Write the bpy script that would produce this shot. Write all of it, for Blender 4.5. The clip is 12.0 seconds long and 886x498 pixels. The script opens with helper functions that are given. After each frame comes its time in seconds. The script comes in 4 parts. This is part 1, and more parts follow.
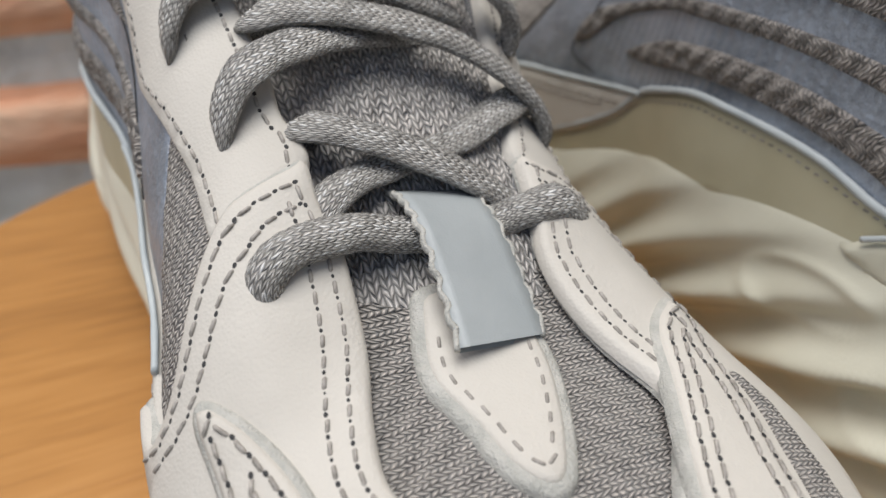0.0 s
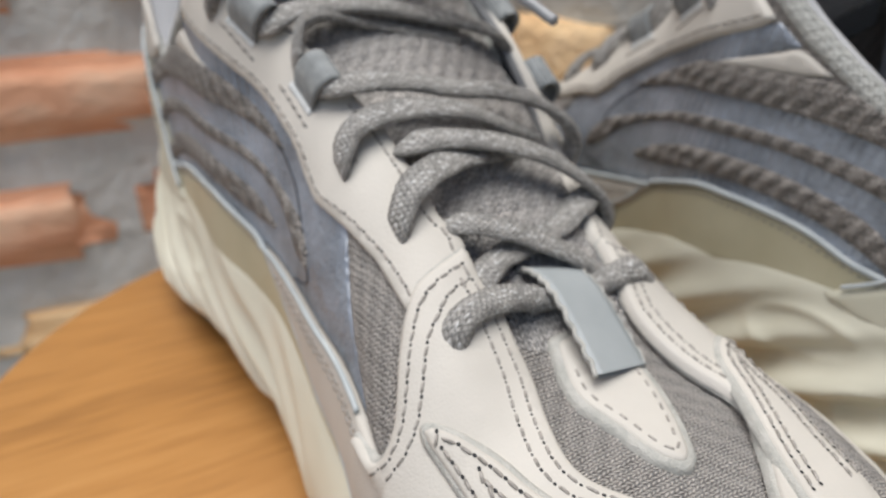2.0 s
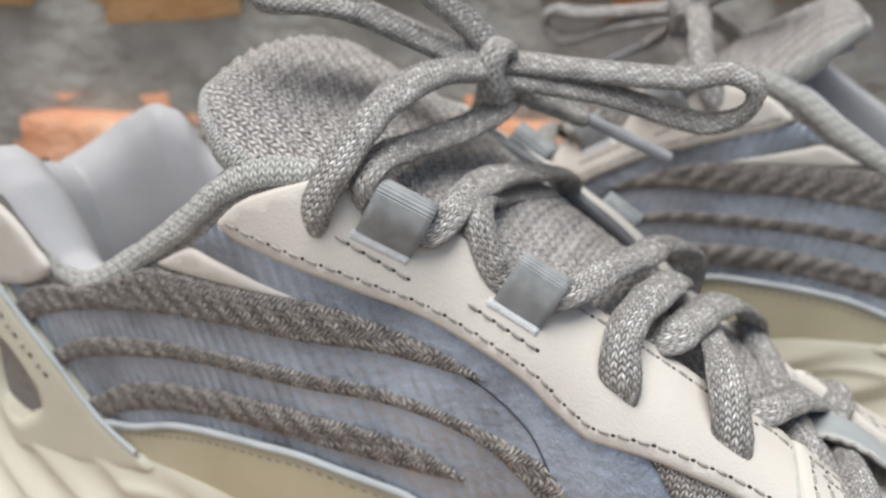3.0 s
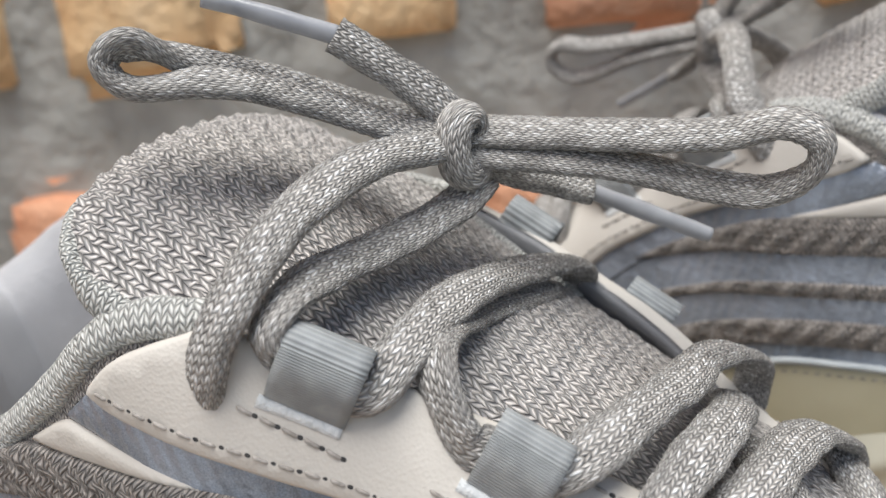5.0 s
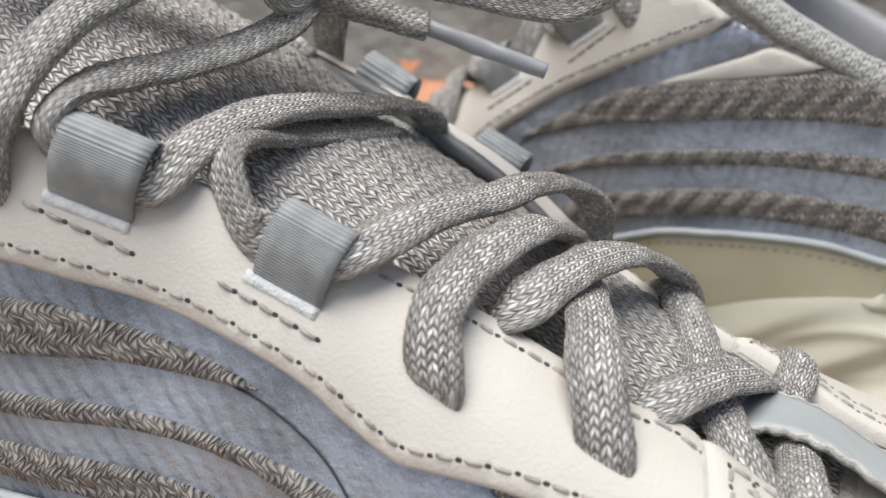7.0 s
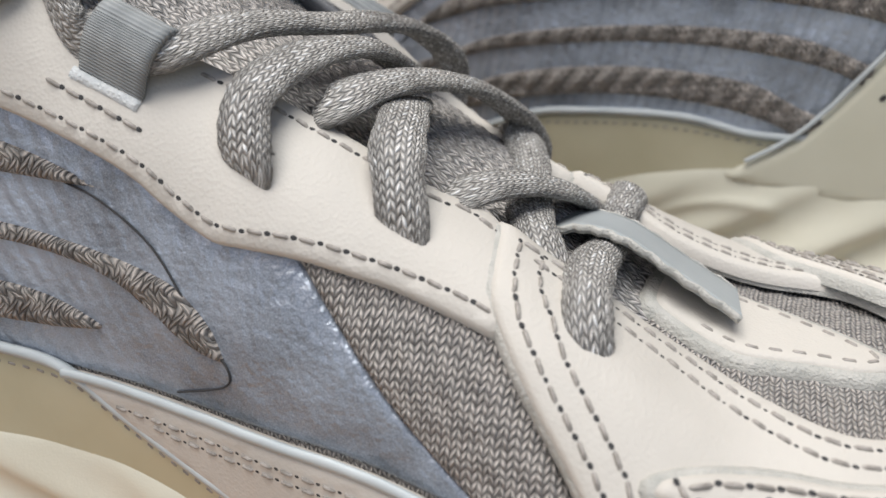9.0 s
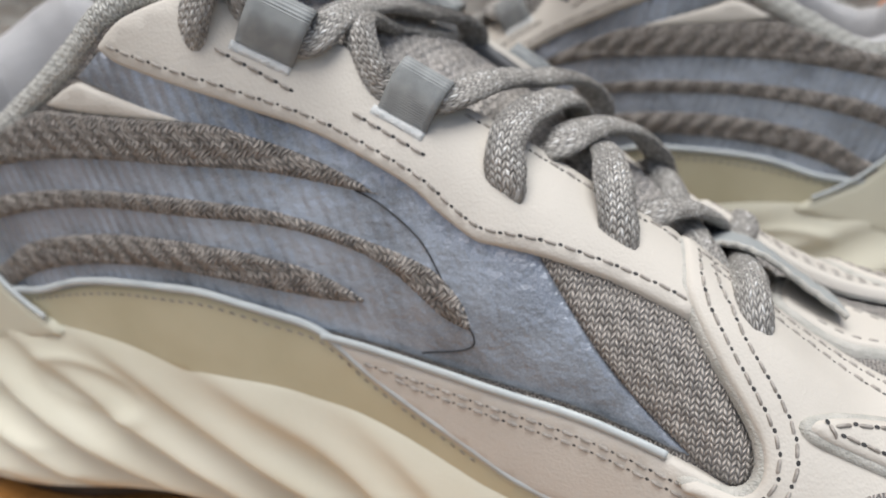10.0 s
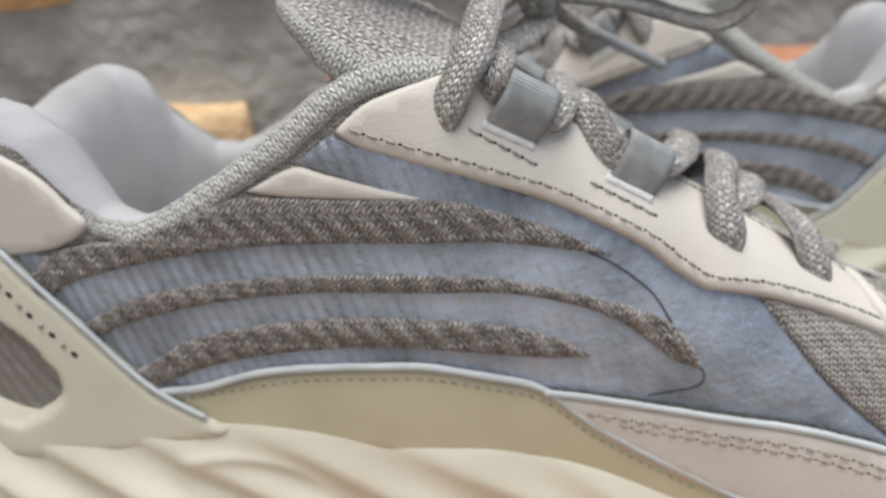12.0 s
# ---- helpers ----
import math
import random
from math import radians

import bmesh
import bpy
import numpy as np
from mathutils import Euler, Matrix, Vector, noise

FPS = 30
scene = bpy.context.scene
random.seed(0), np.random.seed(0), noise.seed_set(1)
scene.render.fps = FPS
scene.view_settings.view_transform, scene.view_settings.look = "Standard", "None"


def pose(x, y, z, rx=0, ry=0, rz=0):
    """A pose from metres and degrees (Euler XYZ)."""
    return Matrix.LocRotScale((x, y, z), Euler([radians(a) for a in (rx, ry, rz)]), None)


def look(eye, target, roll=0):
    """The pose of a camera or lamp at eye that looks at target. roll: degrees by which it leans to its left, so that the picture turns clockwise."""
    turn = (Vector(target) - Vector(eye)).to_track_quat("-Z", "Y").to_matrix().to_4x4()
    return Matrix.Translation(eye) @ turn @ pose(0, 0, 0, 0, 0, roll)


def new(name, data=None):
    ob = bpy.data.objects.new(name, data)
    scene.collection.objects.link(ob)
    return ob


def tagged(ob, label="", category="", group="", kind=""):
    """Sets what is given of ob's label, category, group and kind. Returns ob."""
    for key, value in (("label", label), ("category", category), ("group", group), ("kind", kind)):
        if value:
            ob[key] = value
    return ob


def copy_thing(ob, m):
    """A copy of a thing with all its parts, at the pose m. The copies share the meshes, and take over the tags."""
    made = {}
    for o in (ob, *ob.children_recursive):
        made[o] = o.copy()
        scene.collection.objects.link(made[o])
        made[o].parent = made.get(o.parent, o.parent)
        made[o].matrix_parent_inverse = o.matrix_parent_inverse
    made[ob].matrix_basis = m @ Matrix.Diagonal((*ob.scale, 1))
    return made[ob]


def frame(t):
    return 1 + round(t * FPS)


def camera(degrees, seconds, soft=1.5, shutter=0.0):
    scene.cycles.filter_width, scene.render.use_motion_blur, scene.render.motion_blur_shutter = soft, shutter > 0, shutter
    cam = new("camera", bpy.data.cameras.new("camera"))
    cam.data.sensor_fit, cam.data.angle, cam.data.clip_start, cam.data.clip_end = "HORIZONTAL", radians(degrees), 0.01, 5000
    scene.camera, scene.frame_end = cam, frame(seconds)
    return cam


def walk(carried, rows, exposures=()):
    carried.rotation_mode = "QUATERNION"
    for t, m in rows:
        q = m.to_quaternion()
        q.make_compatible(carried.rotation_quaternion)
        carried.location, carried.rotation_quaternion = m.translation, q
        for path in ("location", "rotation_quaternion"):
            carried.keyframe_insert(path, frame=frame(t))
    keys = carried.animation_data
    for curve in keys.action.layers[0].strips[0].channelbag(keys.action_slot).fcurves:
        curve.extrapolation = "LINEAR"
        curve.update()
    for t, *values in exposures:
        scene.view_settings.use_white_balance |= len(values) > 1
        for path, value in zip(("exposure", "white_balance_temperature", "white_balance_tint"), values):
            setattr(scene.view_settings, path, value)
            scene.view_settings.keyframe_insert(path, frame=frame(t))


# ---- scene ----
cam = camera(57.6, 12.0)
cam.data.dof.use_dof, cam.data.dof.focus_distance, cam.data.dof.aperture_fstop = True, 0.108, 20.0
METRES, EYE, TILT, LEAN, TURN = 0.5, 0.123, -30.0, 0.0, 65.2
ROWS = [
    (0.0, 0.0, 0.0, 0.0, 0.0, 0.0, -0.0),
    (0.5, -0.002, 0.0069, 0.0024, 1.06, 1.53, 0.11),
    (1.0, -0.0067, 0.0009, 0.0031, 1.02, 2.21, -0.11),
    (1.5, -0.0259, -0.0393, 0.006, 0.57, 4.01, -0.57),
    (2.0, -0.0754, -0.0791, -0.006, -5.27, 5.72, 3.14),
    (2.5, -0.2757, -0.01, 0.0568, -30.33, 1.82, 16.87),
    (3.0, -0.2717, 0.0544, 0.1156, -36.03, 2.1, 20.55),
    (3.5, -0.2294, 0.0837, 0.1347, -34.19, 4.15, 23.39),
    (5.5, -0.1921, 0.0962, 0.1276, -31.58, 6.15, 24.86),
    (6.0, -0.186, 0.0908, 0.1078, -31.98, 5.11, 25.04),
    (6.5, -0.1769, 0.092, 0.0873, -32.63, 3.96, 25.23),
    (7.0, -0.1734, 0.0868, 0.0796, -33.17, 3.2, 25.38),
    (9.0, -0.1675, 0.068, 0.0226, -35.34, 0.56, 25.75),
    (9.5, -0.2104, 0.0575, 0.0225, -36.31, 0.12, 24.27),
    (10.0, -0.2638, 0.0525, 0.0473, -37.24, 0.94, 22.97),
    (10.5, -0.2839, 0.0421, 0.0656, -37.95, 1.83, 21.69),
    (11.0, -0.3046, 0.0336, 0.0686, -37.99, 2.58, 20.45),
    (11.5, -0.3058, 0.0428, 0.072, -38.4, 2.7, 21.08),
    (12.0, -0.3772, 0.1483, 0.129, -56.45, -4.66, 27.95),
]
walk(cam, [(t, pose(0.30, 0, EYE, TILT, LEAN, TURN) @ pose(METRES * x, METRES * y, METRES * z, 90 + pitch, roll, yaw)) for t, x, y, z, yaw, pitch, roll in ROWS],
     [(0.0, 0.10), (2.0, 0.2), (2.5, 0.36), (3.0, 0.44), (5.5, 0.56), (7.0, 0.5), (9.0, 0.28), (10.5, 0.34), (12.0, 0.4)])

# ---- light: soft overcast daylight ----
world = bpy.data.worlds.new("world")
scene.world = world
world.use_nodes = True
wn, wl = world.node_tree.nodes, world.node_tree.links
sky = wn.new("ShaderNodeTexSky")
sky.sky_type, sky.sun_disc = "NISHITA", False
sky.sun_elevation, sky.sun_rotation = radians(58), radians(200)
sky.air_density, sky.dust_density = 1.0, 3.0
wl.new(sky.outputs[0], wn["Background"].inputs[0])
wn["Background"].inputs[1].default_value = 0.085
sun = new("sun", bpy.data.lights.new("sun", "SUN"))
sun.data.energy, sun.data.angle, sun.data.color = 2.9, radians(45), (1.0, 0.985, 0.95)
sun.matrix_world = look((0.07, -0.09, 1.0), (0, 0, 0))


# ---- materials ----
def shader(name, rough=0.6, metal=0.0):
    m = bpy.data.materials.new(name)
    m.use_nodes = True
    b = m.node_tree.nodes["Principled BSDF"]
    b.inputs["Roughness"].default_value, b.inputs["Metallic"].default_value = rough, metal
    return m, m.node_tree.nodes, m.node_tree.links, b


def math_node(n, l, op, a, b=None, c=None):
    k = n.new("ShaderNodeMath")
    k.operation = op
    for i, v in enumerate((a, b, c)):
        if v is None:
            continue
        if isinstance(v, (int, float)):
            k.inputs[i].default_value = v
        else:
            l.new(v, k.inputs[i])
    return k.outputs[0]


def noise_node(n, l, scale, detail=3.0, co=None, rough=0.5):
    k = n.new("ShaderNodeTexNoise")
    k.inputs["Scale"].default_value, k.inputs["Detail"].default_value, k.inputs["Roughness"].default_value = scale, detail, rough
    if co is None:
        tc = n.new("ShaderNodeTexCoord")
        co = tc.outputs["Object"]
    l.new(co, k.inputs["Vector"])
    return k.outputs["Fac"]


def ramp_node(n, l, fac, stops):
    k = n.new("ShaderNodeValToRGB")
    e = k.color_ramp.elements
    while len(e) < len(stops):
        e.new(0.5)
    for el, (p, c) in zip(e, stops):
        el.position, el.color = p, (*c, 1)
    l.new(fac, k.inputs[0])
    return k.outputs[0]


def bump_node(n, l, h, b, dist, strength=1.0, after=None):
    k = n.new("ShaderNodeBump")
    k.inputs["Distance"].default_value, k.inputs["Strength"].default_value = dist, strength
    l.new(h, k.inputs["Height"])
    if after is not None:
        l.new(after, k.inputs["Normal"])
    l.new(k.outputs[0], b.inputs["Normal"])
    return k.outputs[0]


def mix_node(n, l, fac, a, b, blend="MIX"):
    k = n.new("ShaderNodeMix")
    k.data_type, k.blend_type = "RGBA", blend
    if isinstance(fac, (int, float)):
        k.inputs[0].default_value = fac
    else:
        l.new(fac, k.inputs[0])
    for i, v in ((6, a), (7, b)):
        if isinstance(v, tuple):
            k.inputs[i].default_value = (*v, 1)
        else:
            l.new(v, k.inputs[i])
    return k.outputs[2]


def plain(name, dark, light, scale, rough, bump=0.0, fine=0.0, metal=0.0, bscale=None):
    """A surface that wavers between two colours, with relief at two sizes."""
    m, n, l, b = shader(name, rough, metal)
    big = noise_node(n, l, scale, 4)
    l.new(ramp_node(n, l, big, [(0.3, dark), (0.7, light)]), b.inputs["Base Color"])
    nrm = None
    if bump:
        nrm = bump_node(n, l, noise_node(n, l, bscale or scale * 2, 4), b, bump)
    if fine:
        bump_node(n, l, noise_node(n, l, 2600, 3), b, fine, 1.0, nrm)
    return m


def leather_mat():
    m, n, l, b = shader("leather", 0.7)
    big = noise_node(n, l, 45, 4)
    col = ramp_node(n, l, big, [(0.25, (0.50, 0.474, 0.43)), (0.75, (0.605, 0.576, 0.526))])
    l.new(col, b.inputs["Base Color"])
    tc = n.new("ShaderNodeTexCoord")
    v = n.new("ShaderNodeTexVoronoi")
    v.inputs["Scale"].default_value = 1900
    l.new(tc.outputs["Object"], v.inputs["Vector"])
    crease = noise_node(n, l, 110, 5, None, 0.6)
    a = bump_node(n, l, crease, b, 0.0005, 0.3)
    bump_node(n, l, v.outputs["Distance"], b, 0.00009, 0.6, a)
    return m


def uv_parts(n, l):
    u = n.new("ShaderNodeUVMap")
    s = n.new("ShaderNodeSeparateXYZ")
    l.new(u.outputs[0], s.inputs[0])
    return u.outputs[0], s.outputs[0], s.outputs[1]


def knit_mat(name, dark, light, wide=1.9, tall=1.35, depth=0.0007, wave=0.0, clump=4.6, lift=1.0):
    """Knitted yarn: columns of V-shaped stitches, with gap shade painted into the colour; the UV map is in metres."""
    m, n, l, b = shader(name, 0.9)
    co, u, v = uv_parts(n, l)
    warp = math_node(n, l, "ADD", noise_node(n, l, 260, 3, co), math_node(n, l, "MULTIPLY", noise_node(n, l, 90, 2, co), 1.6))
    cu, cv = u, v
    u = math_node(n, l, "ADD", math_node(n, l, "MULTIPLY", u, 1000.0 / wide), math_node(n, l, "MULTIPLY", warp, 0.5))
    if wave:
        zig = math_node(n, l, "MULTIPLY", math_node(n, l, "SINE", math_node(n, l, "MULTIPLY", v, 1300.0)), wave)
        u = math_node(n, l, "ADD", u, zig)
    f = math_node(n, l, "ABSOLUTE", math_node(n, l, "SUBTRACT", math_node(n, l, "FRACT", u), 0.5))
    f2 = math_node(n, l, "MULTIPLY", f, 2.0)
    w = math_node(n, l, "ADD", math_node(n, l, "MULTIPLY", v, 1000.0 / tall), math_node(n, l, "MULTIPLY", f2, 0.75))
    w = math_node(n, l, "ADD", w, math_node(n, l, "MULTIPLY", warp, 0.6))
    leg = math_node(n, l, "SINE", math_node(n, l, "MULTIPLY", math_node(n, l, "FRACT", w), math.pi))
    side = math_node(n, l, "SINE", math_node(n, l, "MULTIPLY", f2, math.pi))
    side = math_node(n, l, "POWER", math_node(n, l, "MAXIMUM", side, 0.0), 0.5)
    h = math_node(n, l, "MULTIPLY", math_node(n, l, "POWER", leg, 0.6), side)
    lump = noise_node(n, l, 330, 2, co)
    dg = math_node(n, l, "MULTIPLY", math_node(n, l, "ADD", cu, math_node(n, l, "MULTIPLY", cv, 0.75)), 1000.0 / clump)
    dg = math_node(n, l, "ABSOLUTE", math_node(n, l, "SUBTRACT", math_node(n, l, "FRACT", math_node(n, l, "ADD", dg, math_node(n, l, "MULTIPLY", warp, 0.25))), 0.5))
    bn = math_node(n, l, "SINE", math_node(n, l, "MULTIPLY", cv, 2000.0 * math.pi / clump))
    hh = math_node(n, l, "ADD", h, math_node(n, l, "MULTIPLY", lump, 1.0))
    hh = math_node(n, l, "ADD", hh, math_node(n, l, "MULTIPLY", math_node(n, l, "ADD", math_node(n, l, "MULTIPLY", dg, 2.0), math_node(n, l, "MULTIPLY", bn, 0.3)), lift))
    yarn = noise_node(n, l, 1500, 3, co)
    # yarn tone, darkened in stitch gaps and clump grooves: shade painted into the colour
    yarn_and_shade = math_node(n, l, "ADD", math_node(n, l, "MULTIPLY", yarn, 0.42), math_node(n, l, "MULTIPLY", h, 0.58))
    yarn_and_shade = math_node(n, l, "ADD", math_node(n, l, "MULTIPLY", yarn_and_shade, 1.0 - 0.18 * min(lift, 1.6)), math_node(n, l, "MULTIPLY", dg, 0.36 * min(lift, 1.6)))
    l.new(ramp_node(n, l, yarn_and_shade, [(0.18, tuple(c * 0.6 for c in dark)), (0.34, dark), (0.68, light)]), b.inputs["Base Color"])
    bump_node(n, l, hh, b, depth)
    b.inputs["Sheen Weight"].default_value = 0.25
    return m


def lace_mat():
    """Flat braid with bright flecks; U runs along in metres, V round from 0 to 1."""
    m, n, l, b = shader("lace_braid", 0.75)
    co, u, v = uv_parts(n, l)
    ua = math_node(n, l, "MULTIPLY", u, 330.0)
    va = math_node(n, l, "MULTIPLY", v, 19.0)
    f = math_node(n, l, "ABSOLUTE", math_node(n, l, "SUBTRACT", math_node(n, l, "FRACT", va), 0.5))
    w = math_node(n, l, "ADD", math_node(n, l, "ADD", math_node(n, l, "ADD", math_node(n, l, "MULTIPLY", ua, 2.5), math_node(n, l, "MULTIPLY", math_node(n, l, "FLOOR", va), 0.47)), math_node(n, l, "MULTIPLY", noise_node(n, l, 300, 2), 0.8)), math_node(n, l, "MULTIPLY", f, 1.0))
    fl = n.new("ShaderNodeCombineXYZ")
    l.new(math_node(n, l, "FLOOR", w), fl.inputs[0])
    l.new(math_node(n, l, "FLOOR", math_node(n, l, "MULTIPLY", va, 2.0)), fl.inputs[1])
    wn_ = n.new("ShaderNodeTexWhiteNoise")
    wn_.noise_dimensions = "2D"
    l.new(fl.outputs[0], wn_.inputs["Vector"])
    leg = math_node(n, l, "SINE", math_node(n, l, "MULTIPLY", math_node(n, l, "FRACT", w), math.pi))
    side = math_node(n, l, "POWER", math_node(n, l, "MAXIMUM", math_node(n, l, "SINE", math_node(n, l, "MULTIPLY", f, 2 * math.pi)), 0.0), 0.5)
    h = math_node(n, l, "MULTIPLY", leg, side)
    yarn = noise_node(n, l, 1600, 2)
    # base tone falls with h: crevice shade between braid cells, painted as colour
    mixv = math_node(n, l, "ADD", math_node(n, l, "MULTIPLY", yarn, 0.38), math_node(n, l, "ADD", math_node(n, l, "MULTIPLY", wn_.outputs["Value"], 0.30), math_node(n, l, "MULTIPLY", h, 0.36)))
    base = ramp_node(n, l, mixv, [(0.14, (0.09, 0.086, 0.08)), (0.32, (0.27, 0.26, 0.245)), (0.76, (0.70, 0.68, 0.65))])
    fleck = math_node(n, l, "MULTIPLY", math_node(n, l, "GREATER_THAN", wn_.outputs["Value"], 0.89), math_node(n, l, "GREATER_THAN", h, 0.42))
    l.new(mix_node(n, l, fleck, base, (0.85, 0.85, 0.84)), b.inputs["Base Color"])
    l.new(math_node(n, l, "SUBTRACT", 0.8, math_node(n, l, "MULTIPLY", fleck, 0.5)), b.inputs["Roughness"])
    bump_node(n, l, h, b, 0.0006)
    return m


def film_mat():
    """Blue-grey reflective film over knit: faint ribs show through."""
    m, n, l, b = shader("reflective_film", 0.33, 0.4)
    co, u, v = uv_parts(n, l)
    rib = math_node(n, l, "SINE", math_node(n, l, "MULTIPLY", math_node(n, l, "ADD", u, math_node(n, l, "MULTIPLY", v, 0.35)), 2300.0))
    big = noise_node(n, l, 48, 5)
    spark = noise_node(n, l, 4200, 2)
    l.new(ramp_node(n, l, math_node(n, l, "ADD", math_node(n, l, "MULTIPLY", big, 0.7), math_node(n, l, "MULTIPLY", spark, 0.3)),
                    [(0.36, (0.165, 0.185, 0.215)), (0.64, (0.46, 0.515, 0.605))]), b.inputs["Base Color"])
    a = bump_node(n, l, noise_node(n, l, 800, 3), b, 0.0003, 1.0, bump_node(n, l, noise_node(n, l, 230, 4), b, 0.0009))
    fade = n.new("ShaderNodeMapRange")
    fade.inputs[1].default_value, fade.inputs[2].default_value, fade.inputs[3].default_value, fade.inputs[4].default_value = 0.13, 0.165, 1.0, 0.0
    l.new(u, fade.inputs[0])
    bump_node(n, l, math_node(n, l, "MULTIPLY", math_node(n, l, "MULTIPLY", rib, fade.outputs[0]), noise_node(n, l, 170, 2)), b, 0.00026, 0.8, a)
    return m


def web_mat():
    """Ribbed blue-grey webbing."""
    m, n, l, b = shader("webbing", 0.72, 0.0)
    co, u, v = uv_parts(n, l)
    rib = math_node(n, l, "SINE", math_node(n, l, "MULTIPLY", v, 9500.0))
    t = noise_node(n, l, 300, 3)
    # rib also enters the colour, painting shade into the grooves between ribs
    l.new(ramp_node(n, l, math_node(n, l, "ADD", math_node(n, l, "MULTIPLY", t, 0.8), math_node(n, l, "MULTIPLY", rib, 0.13)),
                    [(0.2, (0.21, 0.225, 0.23)), (0.7, (0.38, 0.40, 0.405))]), b.inputs["Base Color"])
    bump_node(n, l, rib, b, 0.00008, 1.0)
    return m


def wood_mat():
    m, n, l, b = shader("bamboo_wood", 0.42)
    tc = n.new("ShaderNodeTexCoord")
    mp = n.new("ShaderNodeMapping")
    mp.inputs["Rotation"].default_value = (0, 0, radians(-62))
    mp.inputs["Scale"].default_value = (1.0, 0.09, 1.0)
    l.new(tc.outputs["Object"], mp.inputs[0])
    g = noise_node(n, l, 330, 5, mp.outputs[0])
    g2 = noise_node(n, l, 35, 3, mp.outputs[0])
    t = math_node(n, l, "ADD", math_node(n, l, "MULTIPLY", g, 0.55), math_node(n, l, "MULTIPLY", g2, 0.45))
    l.new(ramp_node(n, l, t, [(0.3, (0.25, 0.112, 0.03)), (0.5, (0.40, 0.19, 0.053)), (0.72, (0.49, 0.25, 0.08))]), b.inputs["Base Color"])
    bump_node(n, l, g, b, 0.0002)
    return m


def brick_mat(name, stops):
    m, n, l, b = shader(name, 0.92)
    big = noise_node(n, l, 22, 5)
    fine = noise_node(n, l, 160, 5)
    oi = n.new("ShaderNodeObjectInfo")
    hue = n.new("ShaderNodeHueSaturation")
    l.new(ramp_node(n, l, big, stops), hue.inputs["Color"])
    l.new(math_node(n, l, "ADD", 0.85, math_node(n, l, "MULTIPLY", oi.outputs["Random"], 0.3)), hue.inputs["Value"])
    col = hue.outputs[0]
    l.new(mix_node(n, l, math_node(n, l, "MULTIPLY", fine, 0.2), col, (0.55, 0.45, 0.38)), b.inputs["Base Color"])
    bump_node(n, l, fine, b, 0.004, 0.8, bump_node(n, l, big, b, 0.006))
    return m


LEATHER = leather_mat()
SUEDE = plain("raw_suede_edge", (0.40, 0.40, 0.37), (0.52, 0.51, 0.475), 300, 0.9, 0.0004, 0.0003)
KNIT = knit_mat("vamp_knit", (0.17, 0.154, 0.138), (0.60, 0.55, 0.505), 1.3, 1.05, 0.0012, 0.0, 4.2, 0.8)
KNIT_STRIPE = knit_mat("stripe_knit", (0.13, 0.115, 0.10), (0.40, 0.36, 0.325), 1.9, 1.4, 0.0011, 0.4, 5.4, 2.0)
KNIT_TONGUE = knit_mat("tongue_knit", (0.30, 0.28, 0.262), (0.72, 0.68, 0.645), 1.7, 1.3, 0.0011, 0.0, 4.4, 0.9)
FILM = film_mat()
WEB = web_mat()
LACE = lace_mat()
CREAM = plain("cream_foam", (0.64, 0.625, 0.51), (0.72, 0.71, 0.60), 30, 0.45, 0.0004, 0.00005)
RAND = plain("tan_rand", (0.45, 0.42, 0.285), (0.55, 0.52, 0.375), 40, 0.4, 0.0003)
COUNTER = plain("pale_green_cream_counter", (0.58, 0.57, 0.46), (0.66, 0.65, 0.54), 30, 0.5, 0.0003)
LINING = plain("grey_lining", (0.37, 0.375, 0.39), (0.43, 0.435, 0.45), 60, 0.8, 0.0003, 0.0002)
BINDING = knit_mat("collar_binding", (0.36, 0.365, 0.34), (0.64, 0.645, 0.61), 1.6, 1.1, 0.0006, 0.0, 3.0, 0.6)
RUBBER = plain("black_rubber", (0.02, 0.02, 0.02), (0.04, 0.04, 0.04), 80, 0.7, 0.0004)
DARK = plain("dark_inside", (0.03, 0.03, 0.032), (0.05, 0.05, 0.052), 80, 0.9)
THREAD = plain("thread", (0.20, 0.185, 0.165), (0.42, 0.39, 0.36), 900, 0.6)
EDGE = plain("pale_blue_edge", (0.40, 0.44, 0.455), (0.50, 0.54, 0.55), 120, 0.6, 0.0002)
SLOT = plain("pale_raw_leather", (0.58, 0.61, 0.62), (0.70, 0.72, 0.72), 400, 0.9, 0.0004, 0.0003)
THROAT_LINING = plain("dark_grey_lining", (0.17, 0.175, 0.185), (0.22, 0.225, 0.235), 60, 0.6, 0.0003, 0.0001)
AGLET = plain("clear_aglet", (0.26, 0.27, 0.29), (0.36, 0.37, 0.39), 200, 0.2)
WOOD = wood_mat()
BRICK_RED = brick_mat("red_brick", [(0.3, (0.70, 0.27, 0.13)), (0.55, (0.86, 0.45, 0.27)), (0.75, (0.88, 0.64, 0.46))])
BRICK_TAN = brick_mat("tan_brick", [(0.3, (0.74, 0.42, 0.18)), (0.6, (0.88, 0.62, 0.34)), (0.8, (0.90, 0.70, 0.46))])
MORTAR = plain("mortar", (0.27, 0.27, 0.25), (0.46, 0.46, 0.43), 30, 0.95, 0.006, 0.0, 0.0, 70)
MORTAR_PALE = plain("pale_mortar", (0.58, 0.575, 0.54), (0.76, 0.755, 0.72), 30, 0.95, 0.006, 0.0, 0.0, 70)
STONE = plain("stone_ground", (0.22, 0.21, 0.19), (0.32, 0.31, 0.28), 6, 0.9, 0.003, 0.0, 0.0, 60)


# ---- mesh helpers ----
from mathutils.geometry import delaunay_2d_cdt


